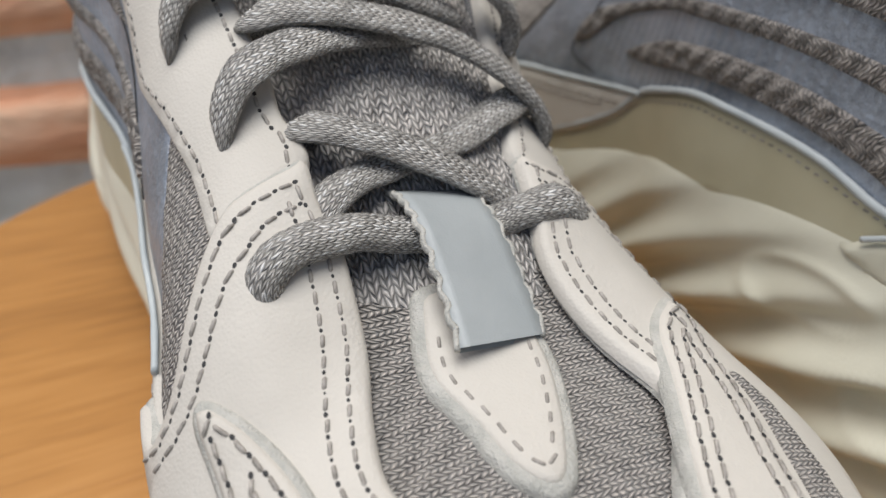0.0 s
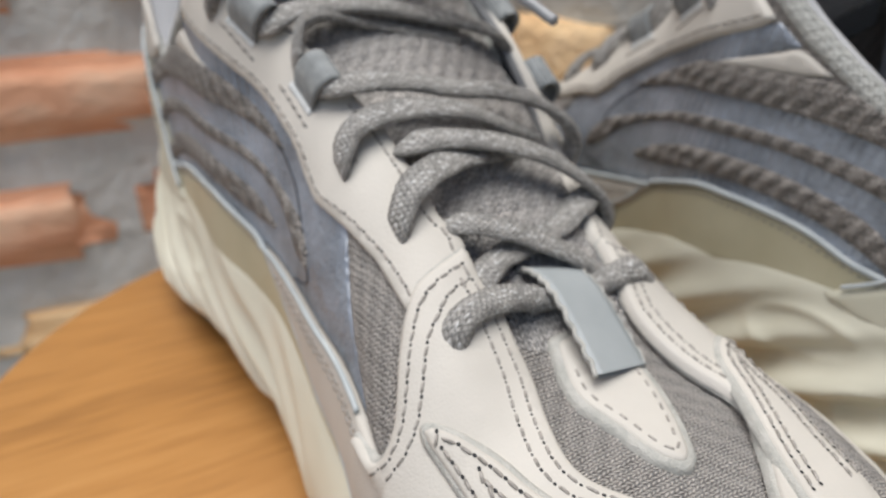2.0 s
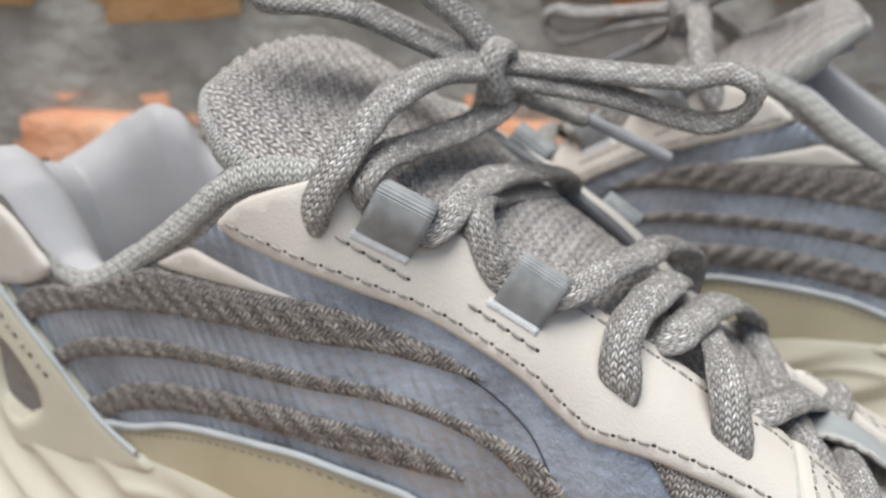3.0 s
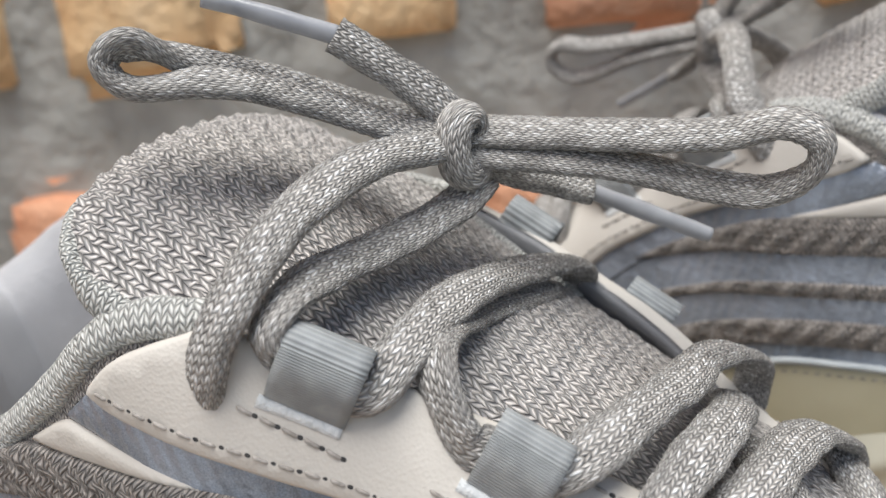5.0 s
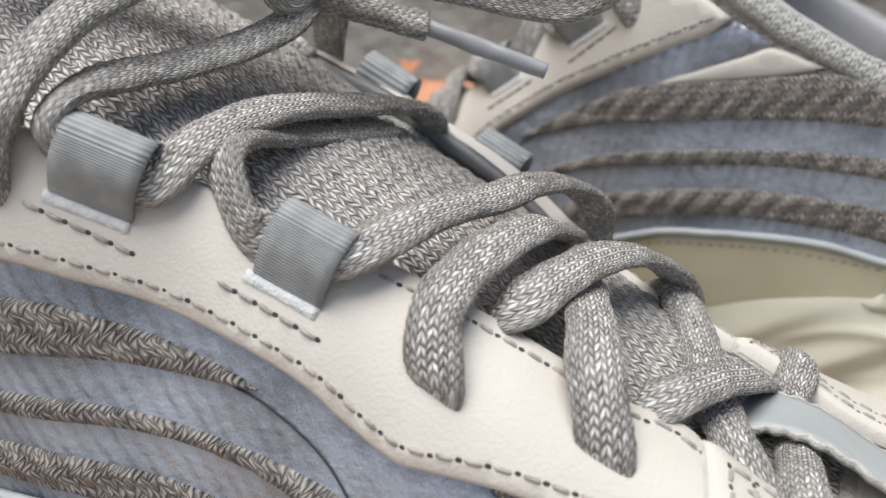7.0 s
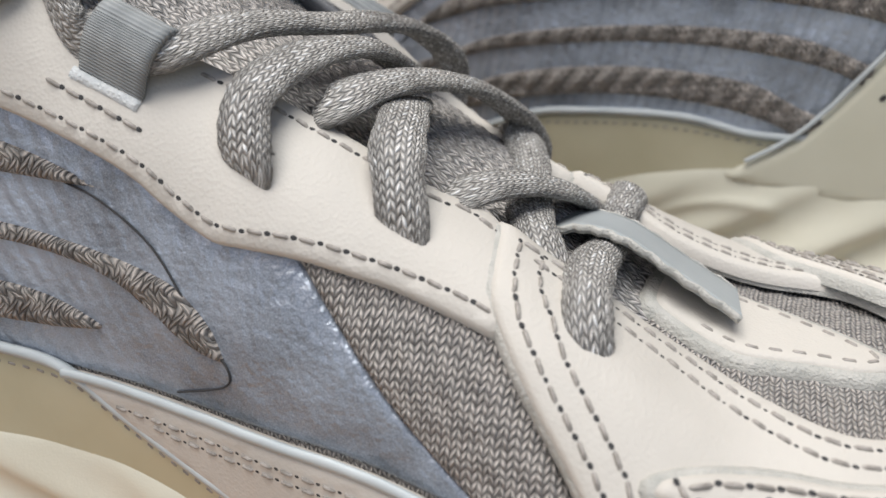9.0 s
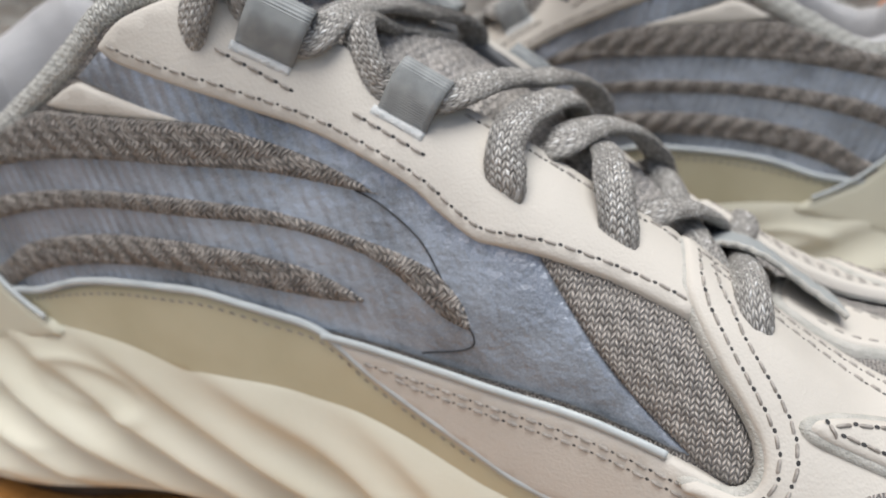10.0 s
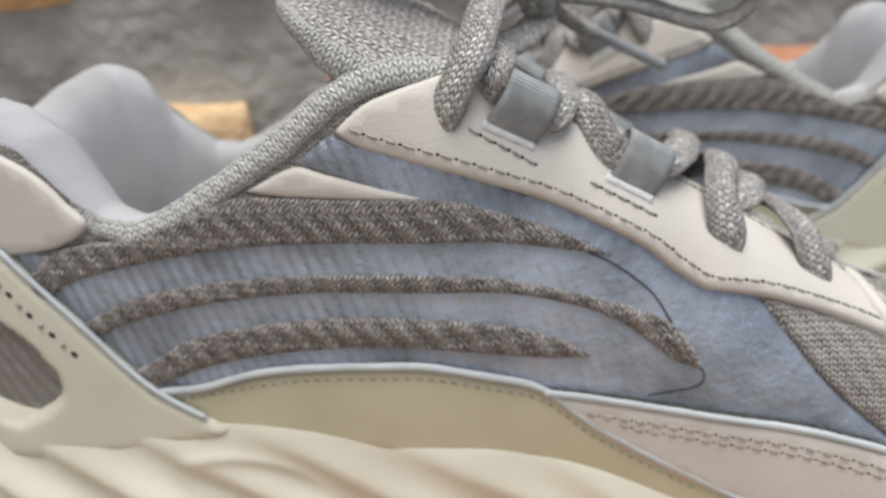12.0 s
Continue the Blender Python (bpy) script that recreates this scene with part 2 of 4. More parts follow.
def mesh_of(name, verts, faces, uvs=None, smooth=True):
    me = bpy.data.meshes.new(name)
    me.from_pydata([tuple(map(float, v)) for v in verts], [], [tuple(map(int, f)) for f in faces])
    if uvs is not None:
        lay = me.uv_layers.new(name="UVMap")
        idx = np.zeros(len(me.loops), int)
        me.loops.foreach_get("vertex_index", idx)
        lay.data.foreach_set("uv", np.asarray(uvs, float)[idx].ravel())
    if smooth:
        me.polygons.foreach_set("use_smooth", [True] * len(me.polygons))
    me.update()
    return me


def part(name, me, material, parent=None, label=""):
    ob = new(name, me)
    if material is not None:
        me.materials.append(material)
    ob.parent = parent
    if label:
        ob["label"] = label
    return ob


def smooth_curve(pts, per=8, closed=False):
    """Catmull-Rom curve through points; a point given twice makes a corner."""
    p = np.asarray(pts, float)
    n = len(p)
    out = []
    for i in range(n if closed else n - 1):
        a, b = p[i], p[(i + 1) % n]
        if np.allclose(a, b):
            continue
        q = p[i - 1] if closed or i > 0 else 2 * a - b
        r = p[(i + 2) % n] if closed or i + 2 < n else 2 * b - a
        if np.allclose(q, a):
            q = 2 * a - b
        if np.allclose(r, b):
            r = 2 * b - a
        m0, m1 = (b - q) / 2, (r - a) / 2
        for k in np.arange(per) / per:
            out.append((2 * k ** 3 - 3 * k * k + 1) * a + (k ** 3 - 2 * k * k + k) * m0 + (3 * k * k - 2 * k ** 3) * b + (k ** 3 - k * k) * m1)
    if not closed:
        out.append(p[-1])
    return np.array(out)


def spaced(c, step, closed=False):
    """The same curve with points at even steps."""
    c = np.asarray(c, float)
    if closed:
        c = np.vstack([c, c[:1]])
    d = np.concatenate([[0], np.cumsum(np.linalg.norm(np.diff(c, axis=0), axis=1))])
    n = max(2, int(round(d[-1] / step)) + 1)
    t = np.linspace(0, d[-1], n)
    if closed:
        t = t[:-1]
    return np.stack([np.interp(t, d, c[:, i]) for i in range(c.shape[1])], 1)


# ---- the upper's form: station x, lateral y, medial y, top height (mm), squareness ----
FORM = [(-3, 33, 49, 150, 3.0), (6, 20, 60, 150, 3.5), (22, 10, 68.5, 150, 4), (58, 5, 73, 150, 4.5), (90, 3, 75, 150, 4.5), (120, 2.5, 77, 134, 5),
        (140, 6.5, 78, 120, 4.6), (162, 6, 78, 101, 4.2), (175, 4.5, 78, 89, 3.8), (190, 3, 76, 76.5, 3.4), (211, -1.5, 74.5, 61.5, 3.0), (226, -3, 76, 51.5, 2.8),
        (246, -1, 79, 45, 2.6), (268, 8, 78, 40, 2.4), (288, 24, 66, 33, 2.2), (298, 40, 52, 27, 2)]
FX = np.array([f[0] for f in FORM]) / 1000.0
FV = np.array([f[1:] for f in FORM]) * np.array([0.001, 0.001, 0.001, 1])
ZB = 0.012


def fall(x, r):
    """How much lower the medial shoulder lies (m); r: 0 at the ridge, 1 at the side."""
    drop = np.interp(x, [0.10, 0.125, 0.15, 0.163, 0.173, 0.183, 0.193, 0.205, 0.222], [0.0, 0.006, 0.0092, 0.0088, 0.0100, 0.0085, 0.0052, 0.0022, 0.0])
    q = np.clip(r / 0.62, 0, 1)
    return drop * q * q * (3 - 2 * q) + 0.005 * np.exp(-((x - 0.214) / 0.03) ** 2) * np.clip(r, 0, 1) ** 1.3 + 0.0045 * np.exp(-((x - 0.212) / 0.017) ** 2) * np.clip(1 - (r / 0.6) ** 2, 0, 1)


def swell(x):
    """How much farther the ball of the foot reaches on the medial side (m)."""
    return 0.012 * np.exp(-((x - 0.232) / 0.029) ** 2)


def cubic(xs, ys, x):
    d = np.gradient(ys, xs, axis=0)
    x = np.asarray(x, float)
    i = np.clip(np.searchsorted(xs, x) - 1, 0, len(xs) - 2)
    h = xs[i + 1] - xs[i]
    k = np.clip((x - xs[i]) / h, 0, 1)
    if ys.ndim > 1:
        h, k = h[:, None], k[:, None]
    return ys[i] * (1 + 2 * k) * (1 - k) ** 2 + d[i] * h * k * (1 - k) ** 2 + ys[i + 1] * k * k * (3 - 2 * k) - d[i + 1] * h * k * k * (1 - k)


NX, NA, NS, DS = 150, 121, 520, 0.0006
GX = np.linspace(FX[0], FX[-1], NX)
FG = cubic(FX, FV, GX)
TH = np.linspace(0, np.pi, 2 * NA)
# TAB[side][station][s]: y, z along the section from one base edge over the top to the other
TAB, TOP_S = {}, {}
for side_ in (0, 1):
    yc_ = (FG[:, 0] + FG[:, 1]) / 2
    half_ = (FG[:, 1] - FG[:, 0]) / 2
    ex_ = 2 / FG[:, 3]
    sg_ = -1 if side_ == 0 else 1
    cs_, sn_ = np.cos(TH), np.clip(np.sin(TH), 0, 1)
    Y_ = yc_[:, None] + sg_ * half_[:, None] * np.sign(cs_)[None] * np.abs(cs_)[None] ** ex_[:, None]
    Z_ = ZB + (FG[:, 2] - ZB)[:, None] * sn_[None] ** ex_[:, None]
    Z_ = Z_ - fall(GX[:, None], (Y_ - yc_[:, None]) / half_[:, None])
    Y_ = Y_ + np.clip((Y_ - yc_[:, None]) / half_[:, None], 0, 1) * swell(GX)[:, None]
    S_ = np.concatenate([np.zeros((NX, 1)), np.cumsum(np.hypot(np.diff(Y_), np.diff(Z_)), 1)], 1)
    st_ = np.arange(NS) * DS
    TAB[side_] = np.stack([np.stack([np.interp(st_, S_[i], Y_[i]), np.interp(st_, S_[i], Z_[i])], 1) for i in range(NX)])
    TOP_S[side_] = S_[:, NA]


def sink(x, s):
    """How far the lateral eyestay leans in and down towards the throat (m), for rows x, s in metres."""
    edge = np.interp(x, [0.121, 0.138, 0.155, 0.17, 0.185, 0.198, 0.214], [0.104, 0.098, 0.091, 0.0835, 0.0745, 0.069, 0.062])
    low = np.interp(x, [0.103, 0.123, 0.139, 0.157, 0.168, 0.187, 0.203], [0.091, 0.0845, 0.078, 0.0685, 0.0605, 0.056, 0.0515])
    amp = np.interp(x, [0.10, 0.12, 0.135, 0.15, 0.161, 0.168, 0.174, 0.18, 0.185, 0.191, 0.198, 0.203], [0, 0.25, 0.6, 0.95, 1.0, 0.88, 0.75, 0.58, 0.5, 0.3, 0.05, 0])
    base = np.interp(x, [0.115, 0.14, 0.155, 0.19, 0.205], [0, 0.0012, 0.002, 0.002, 0])
    k = np.clip((s - low) / np.maximum(edge - low, 0.004), 0, 1.25)
    j = np.clip((s - 0.042) / np.maximum(low - 0.042, 0.004), 0, 1)
    return base * j * j * (1 - np.minimum(k, 1)) + (0.0044 * amp) * k, -0.0065 * amp * k ** 1.3


def on_form(p, side=0):
    """Points on the form for rows (x, s) in metres: s runs up the side from its base."""
    p = np.atleast_2d(np.asarray(p, float))
    g = np.clip((p[:, 0] - GX[0]) / (GX[1] - GX[0]), 0, NX - 1.001)
    h = np.clip(p[:, 1] / DS, 0, NS - 1.001)
    i, j = g.astype(int), h.astype(int)
    a, b = (g - i)[:, None], (h - j)[:, None]
    T = TAB[side]
    yz = (T[i, j] * (1 - a) + T[i + 1, j] * a) * (1 - b) + (T[i, j + 1] * (1 - a) + T[i + 1, j + 1] * a) * b
    lean = 0.011 * np.clip((yz[:, 1] - 0.04) / 0.065, 0, 1.2) * np.clip((0.04 - p[:, 0]) / 0.043, 0, 1)
    if side == 0:
        inward, down = sink(p[:, 0], p[:, 1])
        yz = yz + np.column_stack([inward, down])
    return np.column_stack([p[:, 0] + lean, yz])


def on_top(p, side=0):
    """Points on the form for rows (x, y), seen from above."""
    p = np.atleast_2d(np.asarray(p, float))
    f = cubic(FX, FV, p[:, 0])
    yc, half = (f[:, 0] + f[:, 1]) / 2, (f[:, 1] - f[:, 0]) / 2
    side_r = (p[:, 1] - yc) / np.where(p[:, 1] > yc, half + swell(p[:, 0]), half)
    r = np.clip(np.abs(side_r), 0, 0.999)
    return np.column_stack([p, ZB + (f[:, 2] - ZB) * (1 - r ** f[:, 3]) ** (1 / f[:, 3]) - fall(p[:, 0], side_r)])


def normal_of(p, side, where):
    e = 0.0012
    p = np.atleast_2d(np.asarray(p, float))
    a = where(p + [e, 0], side) - where(p - [e, 0], side)
    b = where(p + [0, e], side) - where(p - [0, e], side)
    n = np.cross(a, b)
    if side == 1 and where is on_form:
        n = -n
    return n / np.maximum(np.linalg.norm(n, axis=1), 1e-12)[:, None]


def edge_distance(p, loop):
    a, b = loop, np.roll(loop, -1, 0)
    ab = b - a
    out = np.full(len(p), 9.0)
    for i in range(len(a)):
        t = np.clip(((p - a[i]) @ ab[i]) / max(ab[i] @ ab[i], 1e-18), 0, 1)
        out = np.minimum(out, np.linalg.norm(p - a[i] - t[:, None] * ab[i], axis=1))
    return out


def inside(p, loop):
    r = np.zeros(len(p), bool)
    x0, y0 = loop[:, 0], loop[:, 1]
    x1, y1 = np.roll(x0, -1), np.roll(y0, -1)
    for i in range(len(loop)):
        c = (y0[i] > p[:, 1]) != (y1[i] > p[:, 1])
        r ^= c & (p[:, 0] < (x1[i] - x0[i]) * (p[:, 1] - y0[i]) / (y1[i] - y0[i] + 1e-18) + x0[i])
    return r


def panel(name, outline, material, parent, thick=1.2, base=0.2, side=0, where=on_form, grid=2.2, soft=0.9, label="", raw=False, puff=0.0, relief=0.0):
    """A sheet with a rounded edge laid on the form, cut to an outline given in millimetres."""
    loop = np.asarray(outline, float) / 1000 if raw else smooth_curve(np.asarray(outline, float) / 1000, 6, True)
    loop = spaced(loop, 0.0011, True)
    area = np.sum(loop[:, 0] * np.roll(loop[:, 1], -1) - np.roll(loop[:, 0], -1) * loop[:, 1])
    if area < 0:
        loop = loop[::-1]
    tang = np.roll(loop, -1, 0) - np.roll(loop, 1, 0)
    tang /= np.maximum(np.linalg.norm(tang, axis=1), 1e-12)[:, None]
    inn = np.column_stack([-tang[:, 1], tang[:, 0]])
    pts = [loop]
    for off in (0.3, 1.0):
        q = loop + inn * soft * off / 1000
        q = q[inside(q, loop)]
        q = q[edge_distance(q, loop) > soft * off * 0.85 / 1000]
        pts.append(q)
    lo, hi = loop.min(0), loop.max(0)
    gx, gy = np.meshgrid(np.arange(lo[0], hi[0], grid / 1000), np.arange(lo[1], hi[1], grid / 1000))
    q = np.column_stack([gx.ravel() + (np.arange(gx.size) // gx.shape[1] % 2) * grid / 2000, gy.ravel()])
    q = q[inside(q, loop)]
    q = q[edge_distance(q, loop) > (soft + 0.7) / 1000]
    pts.append(q)
    allp = np.vstack(pts)
    n = len(loop)
    vs, es, fs, *_ = delaunay_2d_cdt([Vector((float(a) * 1000, float(b) * 1000)) for a, b in allp], [], [list(range(n))], 1, 1e-4)
    vp = np.array([tuple(v) for v in vs]) / 1000
    d = edge_distance(vp, loop) * 1000
    k = np.clip(d / soft, 0, 1)
    hgt = base - 0.5 + (thick + 0.5) * np.sqrt(1 - (1 - k) ** 2) + puff * (1 - np.exp(-d / 4))
    if relief:
        hgt = hgt + relief * knit_relief(vp[:, 0], vp[:, 1], 5.4) * np.clip(d / 2.0, 0, 1)
    flip = side == 1 and where is on_form
    pos = where(vp, side) + normal_of(vp, side, where) * hgt[:, None] / 1000
    faces = [f[::-1] if not flip else f for f in fs]
    nrm = normal_of(vp[:1], side, where)
    # keep the faces turned outwards
    f0 = max(fs, key=lambda f: len(f))
    tri = pos[list(faces[len(faces) // 2])]
    fn = np.cross(tri[1] - tri[0], tri[2] - tri[0])
    c = vp[list(faces[len(faces) // 2])].mean(0, keepdims=True)
    if fn @ normal_of(c, side, where)[0] < 0:
        faces = [f[::-1] for f in faces]
    return part(name, mesh_of(name, pos, faces, vp), material, parent, label)


def knit_relief(u, v, period):
    """Slanting lumps of a chunky knit, about -0.5 to 0.5; u, v in metres."""
    a = (u + 0.75 * v) * 1000 / period
    row = np.floor(v * 1000 / (period * 0.62))
    t = (a + 0.5 * (row % 2)) % 1.0
    w = (v * 1000 / (period * 0.62)) % 1.0
    return np.where(t < 0.7, t / 0.7, (1 - t) / 0.3) * (0.45 + 0.55 * np.sin(np.pi * w)) - 0.5


def stitch_row(path, parent, height, side=0, where=on_form, pitch=3.1, length=2.35, width=0.6, raw=False):
    """A row of thread stitches along a path of (x, s) in millimetres."""
    c = np.asarray(path, float) / 1000
    c = c if raw else smooth_curve(c, 8)
    c = spaced(c, pitch / 1000)
    V, Fc, holes = [], [], []
    d = np.gradient(c, axis=0)
    d /= np.maximum(np.linalg.norm(d, axis=1), 1e-9)[:, None]
    for i in range(len(c)):
        ends = np.array([c[i] + d[i] * length / 1000 * q for q in (-0.5, -0.28, 0.28, 0.5)])
        p = where(ends, side)
        nn = normal_of(ends, side, where)
        ax = p[3] - p[0]
        ax /= max(np.linalg.norm(ax), 1e-9)
        sd = np.cross(ax, nn[1])
        o = len(V)
        for j, (kh, kw, ks) in enumerate(((-0.35, 0.7, -0.12), (0.1, 1.0, -0.05), (0.1, 1.0, 0.05), (-0.35, 0.7, 0.12))):
            for q in range(6):
                a = q / 6 * 2 * math.pi
                V.append(p[j] + nn[j] * (height + kh + math.sin(a) * width * 0.5 * kw) / 1000 + sd * (math.cos(a) * width * 0.5 * kw + ks) / 1000)
        for j in range(3):
            for q in range(6):
                Fc.append((o + j * 6 + q, o + j * 6 + (q + 1) % 6, o + j * 6 + 6 + (q + 1) % 6, o + j * 6 + 6 + q))
        # needle hole past the end of the stitch
        e = np.array([c[i] + d[i] * pitch / 2000])
        hp, hn = where(e, side)[0], normal_of(e, side, where)[0]
        o = len(V)
        for q in range(7):
            a = q / 7 * 2 * math.pi
            V.append(hp + hn * (height + 0.03) / 1000 + (ax * math.cos(a) * 0.75 + sd * math.sin(a) * 0.55) * width / 1000)
        V.append(hp + hn * (height + 0.10) / 1000)
        for q in range(7):
            holes.append(len(Fc))
            Fc.append((o + q, o + (q + 1) % 7, o + 7))
    me = mesh_of("stitching", V, Fc)
    ob = part("stitching", me, THREAD, parent)
    me.materials.append(DARK)
    for q in holes:
        me.polygons[q].material_index = 1
    ob["kind"] = "stuff"
    return ob


def frames_along(c, ups):
    t = np.gradient(c, axis=0)
    t /= np.maximum(np.linalg.norm(t, axis=1), 1e-9)[:, None]
    side = np.cross(t, ups)
    side /= np.maximum(np.linalg.norm(side, axis=1), 1e-9)[:, None]
    up = np.cross(side, t)
    return t, side, up


def ribbon(name, pts, material, parent, wide=6.0, high=2.8, label="", ups=None, step=0.0006, around=20, square=2.4, braid=0.32, metres=False, taper=0.0):
    """A flat cord swept through points (mm), with upward hints; square: how boxy its section is."""
    p = np.asarray(pts, float) / 1000
    u = np.asarray(ups if ups is not None else [(0, -0.2, 1)] * len(p), float)
    c6 = smooth_curve(np.column_stack([p, u * 0.01]), 10)
    c6 = spaced(c6, step)
    c, u = c6[:, :3], c6[:, 3:]
    t, sd, up = frames_along(c, u)
    L = np.concatenate([[0], np.cumsum(np.linalg.norm(np.diff(c, axis=0), axis=1))])
    th = np.arange(around) / around * 2 * math.pi
    ca, sa = np.cos(th), np.sin(th)
    pw = 2 / square
    X = np.sign(ca) * np.abs(ca) ** pw * wide / 2000
    Z = np.sign(sa) * np.abs(sa) ** pw * high / 2000
    wob = 1 + 0.05 * np.sin(L * 310 + p[0, 0] * 900) + 0.04 * np.sin(L * 730 + 1.3)
    V = c[:, None] + (sd[:, None] * X[None, :, None] * wob[:, None, None]) + up[:, None] * Z[None, :, None] / wob[:, None, None]
    if braid:
        va = (np.arange(around) / around) * 14
        f = np.abs(va % 1 - 0.5)
        w = L[:, None] * 330 * 1.6 + f[None] * 1.7
        h = np.sin((w % 1) * math.pi) * 0.5
        out = sd[:, None] * ca[None, :, None] + up[:, None] * sa[None, :, None]
        V = V + out * (h * braid / 1000)[:, :, None]
    if taper:
        k = np.clip((L[-1] - L) / taper, 0.08, 1)[:, None, None]
        V = c[:, None] + (V - c[:, None]) * np.sqrt(k)
    n = len(c)
    seam = around + 1
    V = np.concatenate([V, V[:, :1]], 1)
    uv = np.stack([np.repeat(L[:, None], seam, 1), np.repeat((np.arange(seam) / around)[None], n, 0) * ((wide + high) * 0.0016 if metres else 1.0)], 2)
    F_ = [(i * seam + j, (i + 1) * seam + j, (i + 1) * seam + j + 1, i * seam + j + 1) for i in range(n - 1) for j in range(around)]
    F_ += [tuple(range(around)), tuple((n - 1) * seam + j for j in range(around - 1, -1, -1))]
    return part(name, mesh_of(name, V.reshape(-1, 3), F_, uv.reshape(-1, 2)), material, parent, label)


def sheet(name, rows, material, parent, label="", uv=None, closed=False, flip=False):
    """A grid surface through rows of points (metres)."""
    g = np.asarray(rows, float)
    a, b = g.shape[:2]
    m = b if closed else b - 1
    F_ = [(i * b + j, i * b + (j + 1) % b, (i + 1) * b + (j + 1) % b, (i + 1) * b + j) for i in range(a - 1) for j in range(m)]
    if flip:
        F_ = [f[::-1] for f in F_]
    if uv is None:
        du = np.concatenate([[0], np.cumsum(np.linalg.norm(np.diff(g[:, b // 2], axis=0), axis=1))])
        dv = np.concatenate([[0], np.cumsum(np.linalg.norm(np.diff(g[a // 2], axis=0), axis=1))])
        uv = np.stack(np.meshgrid(du, dv, indexing="ij"), 2)
    return part(name, mesh_of(name, g.reshape(-1, 3), F_, np.asarray(uv).reshape(-1, 2)), material, parent, label)


# ---- one sneaker ----
# throat edge and collar edge of the upper: x, s (mm)
THROAT = [(121, 104), (128, 101), (138, 98), (146, 95), (155, 91), (162, 87.5), (170, 83.5), (180, 77.5), (185, 74.5), (191, 71), (198, 69), (208, 65), (214, 62), (217, 70), (219, 84)]
RIM = [(-3, 84), (3, 87), (11, 91.5), (21, 94), (33, 93.5), (43, 89.5), (50, 82), (56, 76), (63, 74.5), (69, 76.5), (77, 81), (85, 86), (94, 92), (102, 98.5), (108, 102.5), (114, 104.5), (121, 105)]


def upper_top(x):
    """How far up the side the upper reaches at x (m)."""
    r, th = np.array(RIM) / 1000, np.array(THROAT) / 1000
    return np.where(x < 0.121, np.interp(x, r[:, 0], r[:, 1]), np.where(x < 0.2175, np.interp(x, th[:, 0], th[:, 1]), 9.0))


def build_upper(root):
    xs = np.concatenate([np.linspace(-0.0028, 0.2, 116), np.linspace(0.201, 0.2975, 110)])
    for side in (0, 1):
        rows, uv = [], []
        for x in xs:
            top = float(upper_top(x))
            if side == 1 and top < 1:
                top = medial([(x * 1000, top * 1000)])[0][1] / 1000
            top = min(top, float(np.interp(x, GX, TOP_S[side])))
            low = float(np.interp(x, [0, 0.083, 0.117, 0.143, 0.17, 0.2, 0.23], [0.026, 0.026, 0.023, 0.018, 0.010, 0.005, 0.004]))
            s = np.linspace(low, top, 56)
            q = np.column_stack([np.full(56, x), s])
            rows.append(on_form(q, side) + normal_of(q, side, on_form) * 0.0005 * (knit_relief(q[:, 0], q[:, 1], 4.2) * (x > 0.2))[:, None])
            uv.append(np.column_stack([np.full(56, x), s]))
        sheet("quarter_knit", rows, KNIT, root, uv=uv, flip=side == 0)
    # heel and toe closed across
    for x, nm, flip in ((-0.0028, "heel_knit", True), (0.2975, "toe_knit", False)):
        rows = []
        for k in np.linspace(0, 1, 9):
            top = [min(float(upper_top(x)), float(np.interp(x, GX, TOP_S[q]))) for q in (0, 1)]
            a = on_form(np.column_stack([np.full(40, x), np.linspace(0.004, top[0], 40)]), 0)
            b = on_form(np.column_stack([np.full(40, x), np.linspace(0.004, top[1], 40)]), 1)
            q = a * (1 - k) + b * k
            q[:, 0] += (-1 if x < 0.1 else 1) * 0.002 * math.sin(math.pi * k)
            rows.append(q)
        sheet(nm, rows, KNIT, root, flip=flip)


def medial(o):
    """An outline for the medial side, whose throat edge runs lower and farther out."""
    out = []
    for x, s in o:
        less = np.interp(x, [-3, 10, 25, 36, 43, 50, 58, 66, 140, 150, 161, 170, 180, 189, 198, 203, 208, 214, 220, 226, 237, 246, 262], [4, 2, -0.5, 1.5, 6, 3, 0.5, 0, 0, 0.3, 1.3, 2.8, 2.6, 2.8, 3.4, 2.6, 2.8, -0.6, -2.6, -4.8, -7.4, -7.6, -5])
        out.append((x, s - less * min(1.0, max(0.0, (s - 34) / 18))))
    return out


EYESTAY = [(103, 92.5), (103, 92.5), (108, 97), (113, 99.5), (118, 101.5), (123, 103), (130, 100.5), (138, 98), (146, 94.5), (155, 91), (162, 87.5), (170, 83.5), (176, 80), (181, 77), (186, 74), (191, 71), (198, 69.5), (203, 60),
           (203, 51.5), (203, 51.5), (194, 54), (187, 56), (179, 58.5), (172, 59.7), (168, 60.5), (162, 64.5), (157, 68.5), (148, 73.5), (139, 78), (129, 82), (123, 84.5), (113, 88), (107, 90)]
STRAP = [(198, 66), (197.5, 69), (203, 66.5), (208, 65.2), (213.5, 62), (221, 57), (230, 50.5), (240, 46), (250, 48), (262, 50), (262, 30), (250, 22), (238, 22), (224, 23), (212, 25.5), (204, 27), (206, 29), (212, 28.2), (214.5, 30.5), (214, 35), (211, 40),
         (207, 45.5), (203, 51.5), (200, 57)]
FOXING = [(138, 40.5), (138, 40.5), (153, 38.3), (168, 36.3), (183, 34.5), (196, 32.2), (206, 30), (212, 28), (222, 26), (240, 24), (262, 24), (282, 24), (282, 8), (262, 6), (240, 6), (215, 9), (195, 13), (178, 17), (168, 21), (158, 26), (148, 32)]
